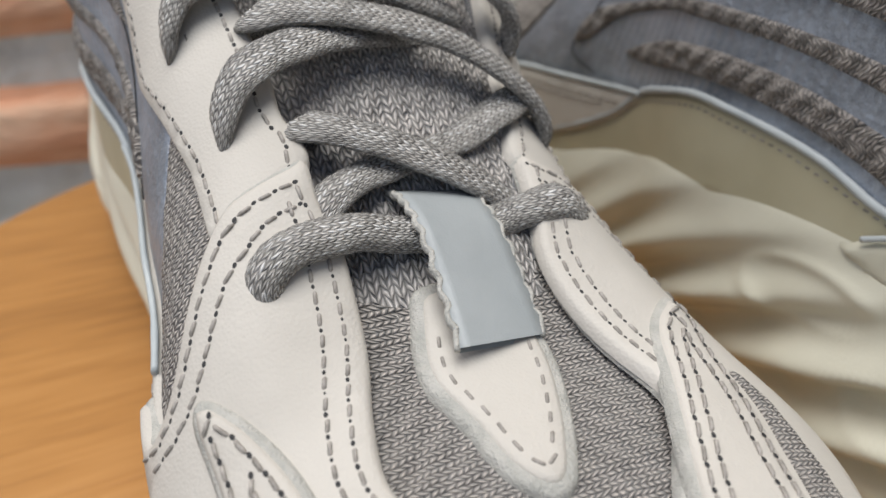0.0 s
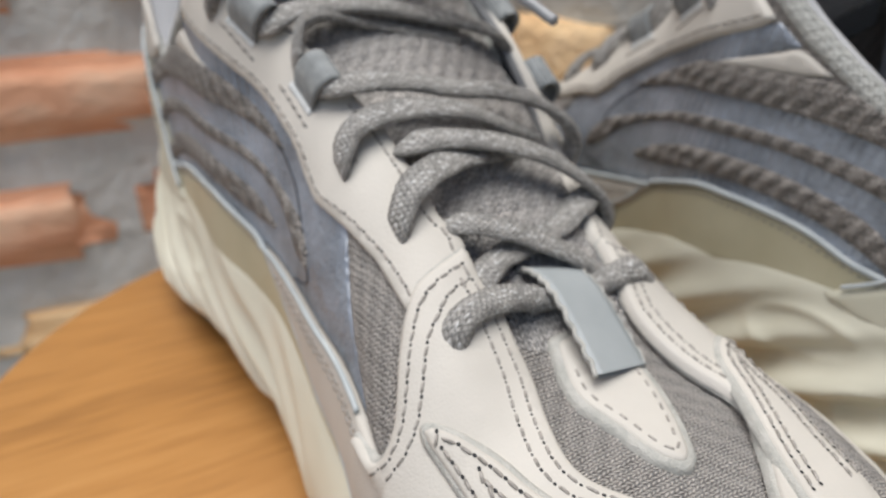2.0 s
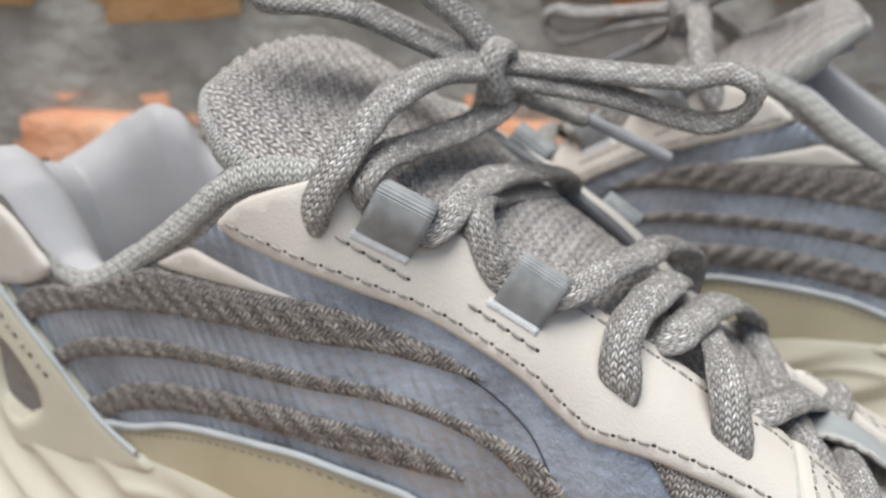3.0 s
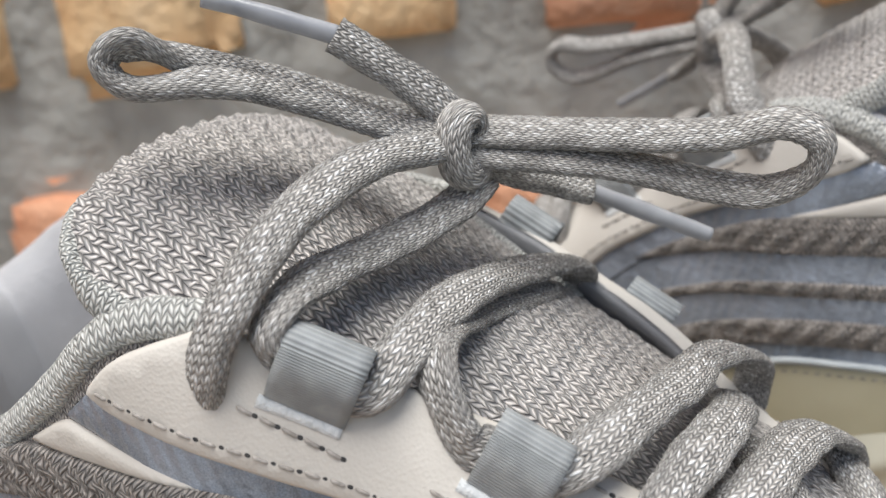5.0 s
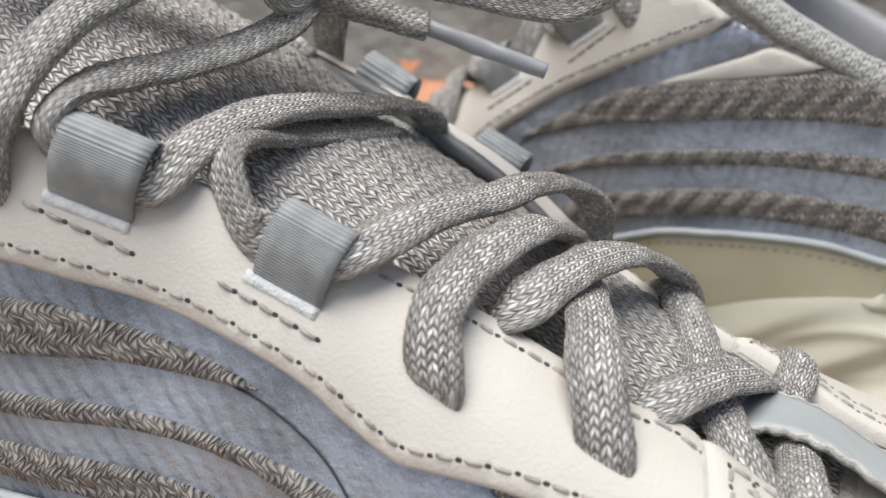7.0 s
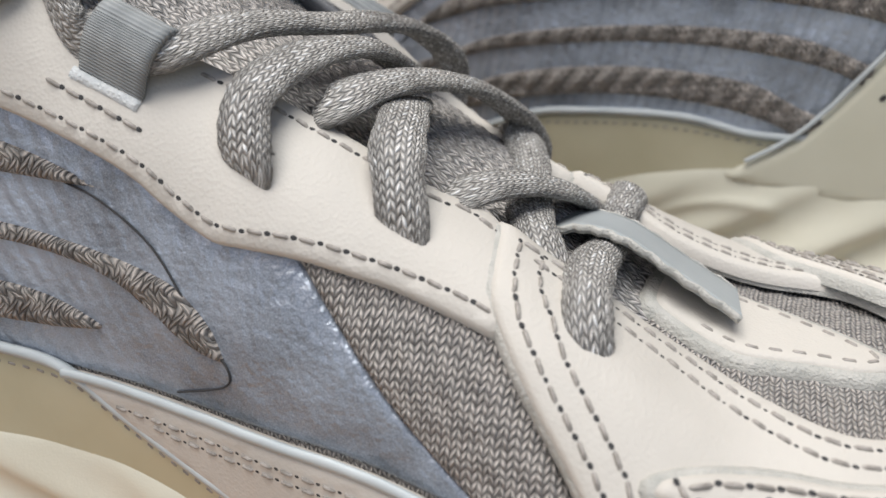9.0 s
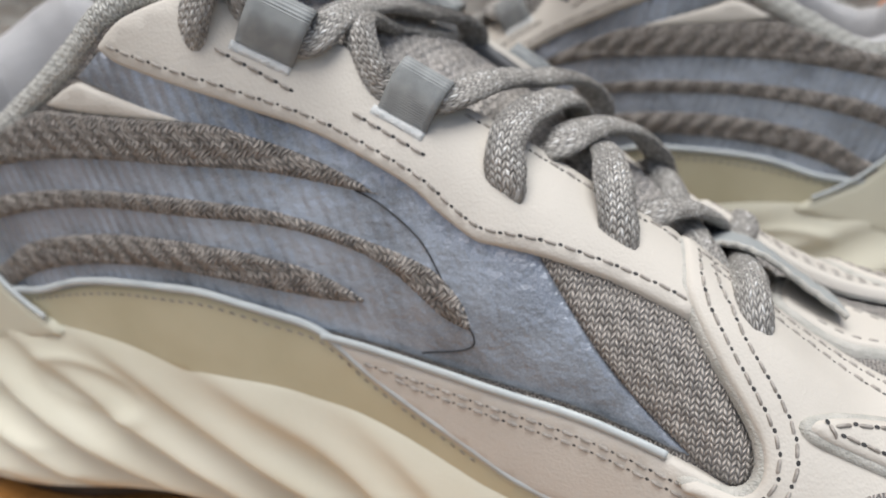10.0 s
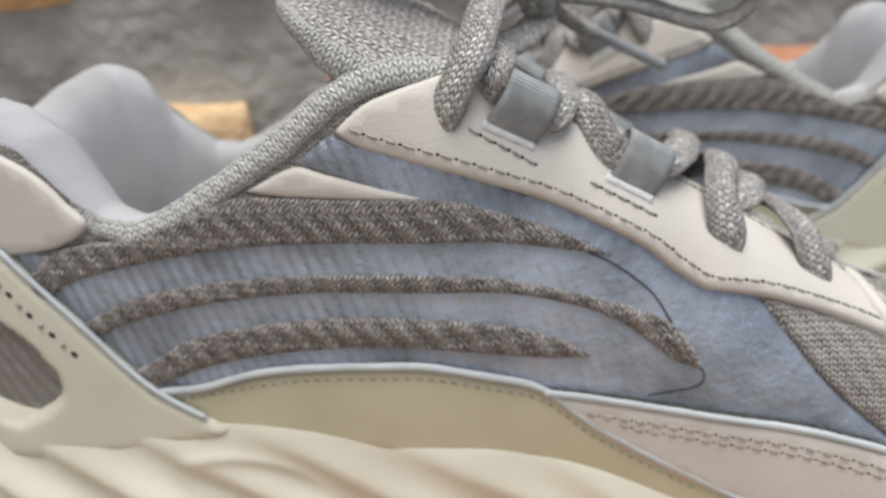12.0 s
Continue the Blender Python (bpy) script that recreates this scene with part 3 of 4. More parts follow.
TOE_OVERLAY = [(218.3, 37.8), (219.2, 39.5), (224, 40.6), (232, 40.4), (240, 39.6), (256, 40), (270, 38), (282, 34), (282, 24), (262, 24), (248, 25.5), (238, 28.5), (232.5, 31.2), (225.8, 33.6), (220.6, 35.6)]
TOE_OVERLAY_MED = [(221.5, 43), (223, 46), (228, 49.5), (238, 52.2), (246, 53.4), (262, 52.5), (280, 45), (280, 33), (262, 36.5), (246, 39.5), (234, 40.8), (226, 40.5)]
TOE_KNIT = [(227.5, 28.6), (230.5, 30.4), (236, 30.3), (242, 29), (254, 27.5), (254, 21), (240, 22), (231, 25)]
TOE_KNIT_MED = [(235.5, 39.8), (240, 39), (252, 37.2), (266, 35), (266, 29.5), (252, 31), (243, 34), (237, 37)]
FILM_BASE = [(102, 92), (102, 92), (113, 89), (123, 86), (133, 81), (139, 79), (148, 75), (157, 70), (162, 66), (168, 62), (173, 61), (178, 60), (178, 60), (184, 52), (191, 43.5), (198, 37), (206, 31), (206, 31), (196, 33), (183, 35.5), (168, 37),
             (153, 39), (139, 41), (130, 44), (118, 47.5), (96, 46.5), (80, 42), (66, 40), (58, 46), (50, 55), (41, 65), (40, 70), (58, 68), (84, 74), (100, 78), (110, 81), (103, 84.5), (95, 87), (95, 87)]
STRIPE_TOP = [(40, 64), (48, 70.4), (60, 72.6), (71, 76), (80, 79.5), (86, 81), (103, 80.7), (121, 80), (130, 77.2), (139, 73.6), (147, 69.8), (152, 67), (152, 67), (146.8, 67.9), (138.7, 69.5), (128, 71.6), (113, 72.5), (98, 72.4), (82, 71.2), (64.5, 68.1), (49, 63.7), (43, 60)]
STRIPE_MID = [(45, 52), (54.6, 57.8), (64.7, 62.1), (80.7, 65), (98, 66.4), (114.5, 66.5), (128.5, 65), (137.5, 62.6), (147.5, 59.8), (156, 57.3), (162, 54.8), (166.8, 50), (168.7, 45.4), (168.7, 45.4), (163.8, 47), (159.3, 50.2), (154.5, 53.8), (149, 56.6), (141, 59.1), (134, 60.9), (127, 62.2), (114, 63), (98, 62.9), (82, 61.2), (68.6, 58.4), (56.3, 54.3), (48, 49.3)]
STRIPE_LOW = [(54, 42), (64, 48.2), (71.2, 52.5), (81.7, 55.4), (97, 57.7), (112, 58.1), (123.5, 57), (134, 54.4), (142, 51.5), (149, 47.7), (149, 47.7), (140, 47.6), (131.5, 49), (121, 51.2), (110, 52), (96.5, 51.3), (81, 48.7), (69, 44.7), (58, 38.5)]
SLIVER = [(86, 82), (86, 82), (95, 86.3), (101, 85), (113, 82), (120.5, 79.8), (120.5, 79.8), (103, 80.5), (92, 81)]
TRIANGLE = [(178, 59.5), (178, 59.5), (184, 52), (191, 43.5), (198, 37), (207, 30.3), (212, 28.5), (214, 31), (213.5, 35), (211, 39.5), (207, 46), (203, 52), (203, 52), (194, 55), (187, 57)]
RAND_BAND = [(60, 40), (72, 41.5), (84, 45), (96, 46.8), (108, 47.5), (118, 47.3), (130, 43.8), (139, 40.5), (148, 33), (158, 27), (168, 22), (178, 17.5), (195, 13.5), (215, 9.5), (215, 6), (190, 6), (160, 12), (140, 20), (120, 26), (100, 29), (80, 30), (62, 33)]
COUNTER_OUT = [(4, 80), (20, 78.5), (35, 71), (41, 65.5), (50, 55.5), (58, 46.5), (65, 40.5), (77, 34.5), (80, 33), (72, 30), (55, 26), (40, 24), (14, 22), (0, 26), (-1, 50), (0, 70)]
HEEL_TAB = [(-1, 64), (-1, 78), (6, 84), (18, 90), (32, 91), (41, 88), (47, 84), (51, 79.5), (54.5, 75.2), (48, 71), (40, 69.5), (36, 69), (24, 68)]
COUNTER_HOLE = [(28, 55), (36, 52), (41.5, 45), (42, 40), (37, 36), (30, 33), (24, 38), (24, 48)]


def inset_path(o, d):
    """The outline moved inwards by d mm, as an open path."""
    loop = spaced(smooth_curve(np.asarray(o, float), 6, True), 1.0, True)
    if np.sum(loop[:, 0] * np.roll(loop[:, 1], -1) - np.roll(loop[:, 0], -1) * loop[:, 1]) < 0:
        loop = loop[::-1]
    t = np.roll(loop, -2, 0) - np.roll(loop, 2, 0)
    t /= np.maximum(np.linalg.norm(t, axis=1), 1e-9)[:, None]
    q = loop + np.column_stack([-t[:, 1], t[:, 0]]) * d
    return q[edge_distance(q, loop) > d * 0.9]


def between(path, a, b, via):
    """The stretch of a closed point path that runs from nearest a past via to nearest b."""
    p = np.asarray(path, float)
    i, j, v = [np.argmin(np.linalg.norm(p - np.array(q), axis=1)) for q in (a, b, via)]
    n = len(p)
    if (v - i) % n <= (j - i) % n:
        return p[[(i + q) % n for q in range((j - i) % n + 1)]]
    return p[[(i - q) % n for q in range((i - j) % n + 1)]]


def build_overlays(root):
    for side in (0, 1):
        cut = (lambda o: o) if side == 0 else medial
        if side == 0:
            panel("film_panel", FILM_BASE, FILM, root, 0.35, 0.2, side, label="blue-grey reflective film panel")
            panel("knit_stripe", STRIPE_TOP, KNIT_STRIPE, root, 1.0, 0.45, side, puff=0.5, grid=0.9, soft=0.5, relief=1.1, label="grey-brown knit stripe")
            panel("knit_stripe", STRIPE_MID, KNIT_STRIPE, root, 1.0, 0.45, side, puff=0.5, grid=0.9, soft=0.5, relief=1.1, label="grey-brown knit stripe")
            panel("knit_stripe", STRIPE_LOW, KNIT_STRIPE, root, 1.0, 0.45, side, puff=0.5, grid=0.9, soft=0.5, relief=1.1, label="grey-brown knit stripe")
            panel("collar_sliver", SLIVER, LEATHER, root, 0.8, 0.4, side, grid=1.5, label="white leather sliver")
            panel("knit_gusset", TRIANGLE, KNIT, root, 0.7, 0.3, side, puff=0.4, grid=1.1, relief=0.45, label="grey-brown knit insert")
            seam = smooth_curve([(147, 68), (152, 65.5), (159, 60), (163.5, 53), (166.5, 48), (169, 44.5), (167.5, 42), (159, 39.7)], 8)
            c = on_form(seam / 1000, 0) + normal_of(seam / 1000, 0, on_form) * 0.0007
            ribbon("seam_line", c * 1000, DARK, root, 0.32, 0.3, around=6, braid=0, ups=normal_of(seam / 1000, 0, on_form))
        panel("heel_tab", HEEL_TAB, LEATHER, root, 1.0, 0.4, side, label="white leather heel tab")
        eye = panel("eyestay", cut(EYESTAY), LEATHER, root, 1.6, 0.9, side, label="off-white leather eyestay")
        fox = panel("foxing", FOXING, LEATHER, root, 1.3, 0.5, side, label="off-white leather foxing")
        panel("strap_edge", cut([(x - 0.5, s + 0.2) for x, s in STRAP]), SUEDE, root, 1.5, 1.2, side, label="rough grey-white cut edge")
        strap = panel("toe_strap", cut([(x + 0.4, s - 0.2) for x, s in STRAP]), LEATHER, root, 1.6, 1.9, side, label="off-white leather toe strap")
        toe_out = TOE_OVERLAY if side == 0 else TOE_OVERLAY_MED
        panel("knit_gusset", TOE_KNIT if side == 0 else TOE_KNIT_MED, KNIT, root, 0.6, 3.3, side, puff=0.3, grid=1.1, relief=0.4, label="small grey-brown knit insert")
        panel("overlay_edge", toe_out, SUEDE, root, 1.4, 3.0, side, label="rough suede cut edge")
        over = panel("toe_overlay", inset_closed(toe_out, 1.0), LEATHER, root, 0.9, 4.2, side, label="off-white leather toe overlay")
        # stitches
        low = inset_path(cut(EYESTAY), 2.6)
        stitch_row(between(low, (105, 93), (201, 54), (160, 69)), eye, 2.45, side, raw=True)
        stitch_row(between(low, (164, 84), (197, 67), (180, 75)), eye, 2.45, side, raw=True)
        st = inset_path(cut(STRAP), 2.3)
        st2 = inset_path(cut(STRAP), 4.6)
        for row in (st, st2):
            stitch_row(between(row, (209, 27), (201, 64), (213, 40)), strap, 3.45, side, raw=True)
            stitch_row(between(row, (202, 65), (246, 45), (222, 54)), strap, 3.45, side, raw=True)
        for d in (3.2, 4.9):
            stitch_row(between(inset_path(FOXING, d), (147, 36), (204, 27), (170, 33)), fox, 1.75, side, raw=True)
        for d in (2.4, 4.4):
            ov = inset_path(toe_out, d)
            ends = ((258, 27), (258, 37), (221, 38)) if side == 0 else ((258, 37), (258, 47), (224, 41))
            stitch_row(between(ov, *ends), over, 5.2, side, raw=True)
        line = smooth_curve([(139, 40.6), (153, 38.6), (168, 36.6), (183, 34.8), (196, 32.5), (202, 31.2)], 8) / 1000
        c = on_form(line, side) + normal_of(line, side, on_form) * 0.0017
        ribbon("foxing_edge", c * 1000, EDGE, root, 1.6, 1.1, around=8, braid=0, ups=normal_of(line, side, on_form), label="pale blue-grey raw edge")
        for a, b in (((147.4, 81.2), (157.4, 75.6)), ((125.9, 92.2), (135.5, 86))):
            stitch_row(cut([a, b]), eye, 2.5, side, pitch=2.6, length=2.5)
        for a, b in (((149.4, 83.0), (158.0, 78.3)), ((127.2, 93.6), (136.2, 88.8))) if side == 0 else ():
            slot = np.array([a, b]) / 1000
            slot = slot[0] + (slot[1] - slot[0]) * np.linspace(0, 1, 8)[:, None]
            nn = normal_of(slot, side, on_form)
            ribbon("slot_edge", (on_form(slot, side) + nn * 0.0024) * 1000, SLOT, eye, 1.7, 0.9, around=8, braid=0, ups=nn, label="pale raw slot edge")
    # pale edge line between upper and sole
    line = smooth_curve([(60, 41), (72, 42.3), (84, 46), (96, 47.6), (108, 48.3), (118, 48), (130, 44.5), (139, 41), (148, 33.8), (158, 27.8), (168, 22.8), (178, 18.3), (195, 14), (215, 10)], 8) / 1000
    for side in (0, 1):
        c = on_form(line, side) + normal_of(line, side, on_form) * 0.0012
        ribbon("edge_line", c * 1000, EDGE, root, 1.7, 1.5, around=8, braid=0, ups=normal_of(line, side, on_form), label="pale blue-grey edge")


def build_collar(root):
    """Padded rim, lining and heel pad."""
    x = np.concatenate([np.linspace(0.121, -0.0028, 96)])
    lat = on_form(np.column_stack([x, upper_top(x)]), 0)
    med = on_form(np.array(medial(list(zip(x * 1000, upper_top(x) * 1000)))) / 1000, 1)[::-1]
    rim = np.vstack([lat, med])
    rim = spaced(rim, 0.0012)
    # binding cord along the visible front of the collar
    for side in (0, 1):
        xx = np.linspace(0.123, 0.050, 60)
        ps = np.column_stack([xx, upper_top(xx) - 0.0012])
        nn = normal_of(ps, side, on_form)
        p = on_form(ps, side) - nn * 0.0006
        ribbon("collar_binding", p * 1000, BINDING, root, 5.2, 3.0, around=18, square=2.2, braid=0.12, ups=nn + np.array([0, 0, 0.35]), metres=True, taper=0.02, label="grey-green knitted collar binding")
    # lining: from the rim over a soft roll and down inside
    c = np.array([0.068, 0.040])
    rows = []
    for k in np.linspace(0, 1, 22):
        q = rim.copy()
        d = c - q[:, :2]
        d /= np.linalg.norm(d, axis=1)[:, None]
        heel = np.clip((0.075 - q[:, 0]) / 0.05, 0, 1)[:, None]
        roll = 0.003 + 0.006 * heel[:, 0]
        a = min(k * 4, 1) * math.pi * 0.75
        ins = roll * (1 - math.cos(a)) * 0.9
        up = roll * math.sin(a) * 0.5
        drop = max(k - 0.2, 0) / 0.8 * 0.062
        bulge = 0.006 * math.sin(math.pi * max(k - 0.15, 0) / 0.85) * heel[:, 0]
        q[:, :2] += d * (ins + bulge + 0.004 * k)[:, None]
        q[:, 2] += up - drop - 0.001
        rows.append(q)
    sheet("collar_lining", rows, LINING, root, "smooth grey padded lining")
    # insole closes the inside
    g = []
    for k in np.linspace(0, 1, 8):
        q = rows[-1].copy()
        q[:, :2] += (c - q[:, :2]) * k
        q[:, 2] = np.minimum(q[:, 2], 0.045) * (1 - k) + 0.03 * k
        g.append(q)
    sheet("insole", g, LINING, root, "grey fabric insole")


def build_throat(root):
    """Smooth lining inside the eyestays, from the throat edge down."""
    xs = np.linspace(0.121, 0.213, 60)
    for side in (0, 1):
        edge = upper_top(xs) * 1000
        if side == 1:
            edge = np.array([q[1] for q in medial(list(zip(xs * 1000, edge)))])
        rows = []
        for down, inward in ((0.3, -0.6), (0.0, 0.5), (0.4, 1.3), (3.0, 1.9), (8.0, 2.4), (15.0, 3.0)):
            q = np.column_stack([xs, (edge - down) / 1000])
            rows.append(on_form(q, side) - normal_of(q, side, on_form) * inward / 1000)
        sheet("throat_lining", rows, THROAT_LINING, root, "smooth dark grey throat lining", flip=side == 1)


def tongue_z(x, y):
    """Height of the tongue's face."""
    xs = np.array([86, 90, 94, 100, 110, 122, 135, 150, 165, 180, 195, 210, 222, 232]) / 1000
    zs = np.array([118, 127, 131, 130.5, 125.5, 118.5, 108.5, 98, 88, 78, 67.5, 58, 49.5, 41]) / 1000
    h = np.interp(x, xs, zs)
    return h - 0.012 * (np.abs(y - 0.040) / 0.034) ** 2.6


def build_tongue(root):
    rows, uv = [], []
    for k in np.linspace(0, 1, 190):
        x = 0.089 + (0.232 - 0.089) * k
        w = 0.033 - 0.006 * min(1, max(0, (x - 0.11) / 0.05))
        rnd = math.sqrt(max(0.0, 1 - max(0, (0.104 - x) / 0.0155) ** 2))
        w *= max(rnd, 0.05)
        y = 0.0400 + np.linspace(-1, 1, 81) * w
        z = tongue_z(x, y) + 0.0009 * knit_relief(y, x, 4.4)
        rows.append(np.column_stack([np.full(81, x), y, z]))
        uv.append(np.column_stack([y, np.full(81, x)]))
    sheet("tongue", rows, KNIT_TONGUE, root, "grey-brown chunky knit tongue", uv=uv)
    # back of the tongue
    sheet("tongue_back", [r - np.array([-0.002, 0, 0.007]) for r in rows[:104]], LINING, root, "grey padded tongue back", flip=True)
    rim = [rows[i][0] for i in range(76, 0, -2)] + [rows[0][j] for j in range(0, 81, 7)] + [rows[i][-1] for i in range(1, 77, 2)]
    rim = spaced(smooth_curve(np.array(rim)[::3], 5), 0.001)
    ribbon("tongue_binding", rim * 1000 - np.array([-0.5, 0, 2.4]), BINDING, root, 3.0, 5.5, around=16, square=2, braid=0.1, ups=[(-0.3, 0, 1)] * len(rim), metres=True, label="light grey knitted tongue edging")


def build_sole(root):
    """Midsole with flowing ridges, outsole."""
    lat = [(f[0], f[1]) for f in FORM]
    med = [(f[0], f[2] + 1000 * float(swell(f[0] / 1000))) for f in FORM]
    loop = np.array([(-9, 41)] + lat + [(302, 46)] + med[::-1], float) / 1000
    loop = spaced(smooth_curve(loop, 8, True), 0.0015, True)
    nrm = np.roll(loop, -1, 0) - np.roll(loop, 1, 0)
    nrm = np.column_stack([nrm[:, 1], -nrm[:, 0]])
    nrm /= np.linalg.norm(nrm, axis=1)[:, None]
    if np.mean(np.sum(nrm * (loop - loop.mean(0)), 1)) < 0:
        nrm = -nrm
    ridge = np.interp(loop[:, 0], np.array([-8, 30, 55, 83, 101, 117, 132, 143, 153, 170, 200, 230, 260, 290, 302]) / 1000,
                      np.array([50, 49, 48.5, 47.5, 46, 44, 41, 38, 34.5, 28, 20, 16, 16, 20, 22]) / 1000)
    bulge = np.interp(loop[:, 0], np.array([0, 20, 60, 110, 150, 200, 250, 302]) / 1000, np.array([7, 7, 6, 5.5, 5.5, 6, 6, 5]) / 1000)
    rows = []
    K = 60
    for k in np.linspace(0, 1, K):
        bot = -0.005 + 0.003 * np.clip(loop[:, 0] / 0.03, 0, 1) * np.clip((0.18 - loop[:, 0]) / 0.05, 0, 1) + 0.006 * np.exp(-((loop[:, 0] - 0.085) / 0.03) ** 2)
        z = bot + (ridge - bot) * k
        # fuller in the lower middle, tucked in at the top and the bottom
        prof = np.sin(np.pi * np.clip(0.16 + 0.84 * k, 0, 1)) ** 0.55 * (1 - 0.35 * k) + 0.10 * (1 - k)
        x = loop[:, 0]
        below = ridge - z
        ph = (below * 1000 - 0.5 * (x * 1000 - 40)) / 15.5
        saw = (ph % 1.0)
        rid = np.where(saw < 0.65, 0.5 - 0.5 * np.cos(saw / 0.65 * math.pi), 0.5 + 0.5 * np.cos((saw - 0.65) / 0.35 * math.pi))
        fade = np.clip((1 - k) / 0.65, 0, 1) ** 1.5 * np.clip(k / 0.12, 0, 1) * np.clip((x + 0.006) / 0.03, 0.0, 1) * np.clip((0.18 - x) / 0.05, 0.0, 1)
        tuck = 0.011 * np.exp(-((x - 0.115) / 0.04) ** 2) * (1 - k) ** 1.5
        dent = 0.0
        for ex, ez, ra, rz in ((0.081, 0.033, 0.012, 0.0055), (0.060, 0.021, 0.009, 0.0055)):
            rr = np.hypot((x - ex) / ra + (z - ez) / rz * 0.35, (z - ez) / rz)
            dent = dent + 0.0008 * np.exp(-rr ** 4) - 0.0005 * np.exp(-((rr - 1.15) / 0.2) ** 2)
        out = bulge * prof + 0.0072 * (rid - 0.6) * fade - tuck - dent
        q = loop + nrm * out[:, None]
        rows.append(np.column_stack([q, z]))
    top = rows[-1].copy()
    for ins, dz in ((0.0015, 0.0012), (0.004, 0.0008), (0.007, -0.002)):
        t = top.copy()
        t[:, :2] -= nrm * ins
        t[:, 2] += dz
        rows.append(t)
    sheet("midsole", rows, CREAM, root, "sculpted cream foam midsole with flowing ridges", closed=True)
    o = []
    for z, ins in ((-0.008, 0.004), (-0.008, 0.001), (-0.0045, 0.0), (-0.003, 0.003)):
        q = loop + nrm * (bulge * 0.4 - ins - 0.002 - 0.012 * np.exp(-((loop[:, 0] - 0.115) / 0.04) ** 2))[:, None]
        lift = 0.006 * np.exp(-((loop[:, 0] - 0.085) / 0.022) ** 2) + 0.010 * np.clip((loop[:, 0] - 0.25) / 0.05, 0, 1) ** 2 + 0.006 * np.clip((0.03 - loop[:, 0]) / 0.03, 0, 1)
        o.append(np.column_stack([q, z + lift]))
    floor_ = o[0].copy()
    floor_[:, :2] = floor_[:, :2] * 0.02 + loop.mean(0) * 0.98
    sheet("outsole", [floor_] + o, RUBBER, root, "black rubber outsole", closed=True)
    for side in (0, 1):
        panel("rand", RAND_BAND, RAND, root, 0.8, 0.1, side, label="tan rubber rand")
        row = smooth_curve([(66, 39), (84, 43), (96, 44.8), (108, 45.4), (118, 45.2), (130, 41.7), (139, 38.4), (148, 31), (158, 25), (168, 20)], 6)
        stitch_row(row, root, 0.75, side, pitch=2.2, length=1.6, width=0.5, raw=True)
        ctr = ring_panel("heel_counter", COUNTER_OUT, COUNTER_HOLE, COUNTER, root, side)
        # perforation dots of the counter, drawn with short wide stitches
        stitch_row([(31, 68), (46, 51.5)], ctr, 2.4, side, pitch=5.5, length=1.1, width=1.1)
        c = smooth_curve([(0, 74), (20, 79.3), (35, 71.5), (41, 66), (50, 56), (58, 47), (65, 41), (73, 36.5)], 8) / 1000
        p = on_form(c, side) + normal_of(c, side, on_form) * 0.0022
        ribbon("counter_edge", p * 1000, EDGE, root, 1.1, 1.2, around=8, braid=0, ups=normal_of(c, side, on_form), label="pale blue-grey edge")


def ring_panel(name, outer, hole, material, parent, side):
    """A moulded panel with one opening."""
    a = spaced(smooth_curve(np.asarray(outer, float), 6, True), 1.2, True)
    b = spaced(smooth_curve(np.asarray(hole, float), 6, True), 1.2, True)
    if np.sum(a[:, 0] * np.roll(a[:, 1], -1) - np.roll(a[:, 0], -1) * a[:, 1]) < 0:
        a = a[::-1]
    gx, gy = np.meshgrid(np.arange(-3, 82, 1.5), np.arange(20, 84, 1.5))
    q = np.column_stack([gx.ravel(), gy.ravel()])
    q = q[inside(q, a) & ~inside(q, b)]
    q = q[(edge_distance(q, a) > 0.8) & (edge_distance(q, b) > 0.8)]
    allp = np.vstack([a, b, q])
    na, nb = len(a), len(b)
    vs, es, fs, *_ = delaunay_2d_cdt([Vector(tuple(v)) for v in allp], [], [list(range(na)), list(range(na, na + nb))[::-1]], 1, 1e-4)
    vp = np.array([tuple(v) for v in vs])
    fs = [f for f in fs if not inside(vp[list(f)].mean(0, keepdims=True), b)[0]]
    d = np.minimum(edge_distance(vp, a), edge_distance(vp, b))
    k = np.clip(d / 2.2, 0, 1)
    h = -0.3 + 2.6 * np.sqrt(1 - (1 - k) ** 2)
    p = on_form(vp / 1000, side) + normal_of(vp / 1000, side, on_form) * h[:, None] / 1000
    f0 = fs[len(fs) // 2]
    tri = p[list(f0)]
    if np.cross(tri[1] - tri[0], tri[2] - tri[0]) @ normal_of(vp[list(f0)].mean(0, keepdims=True) / 1000, side, on_form)[0] < 0:
        fs = [f[::-1] for f in fs]
    return part(name, mesh_of(name, p, fs, vp / 1000), material, parent, "pale green-cream moulded heel counter")


# lace runs over the lateral eyelets (mm)
N_SIDE, N_UP = (-0.3, -1, 0.45), (0.25, -0.15, 1)


def flip_y(p):
    return [(x, 80.5 - y, z) for x, y, z in p]


def flip_n(u):
    return [(x, -y, z) for x, y, z in u]


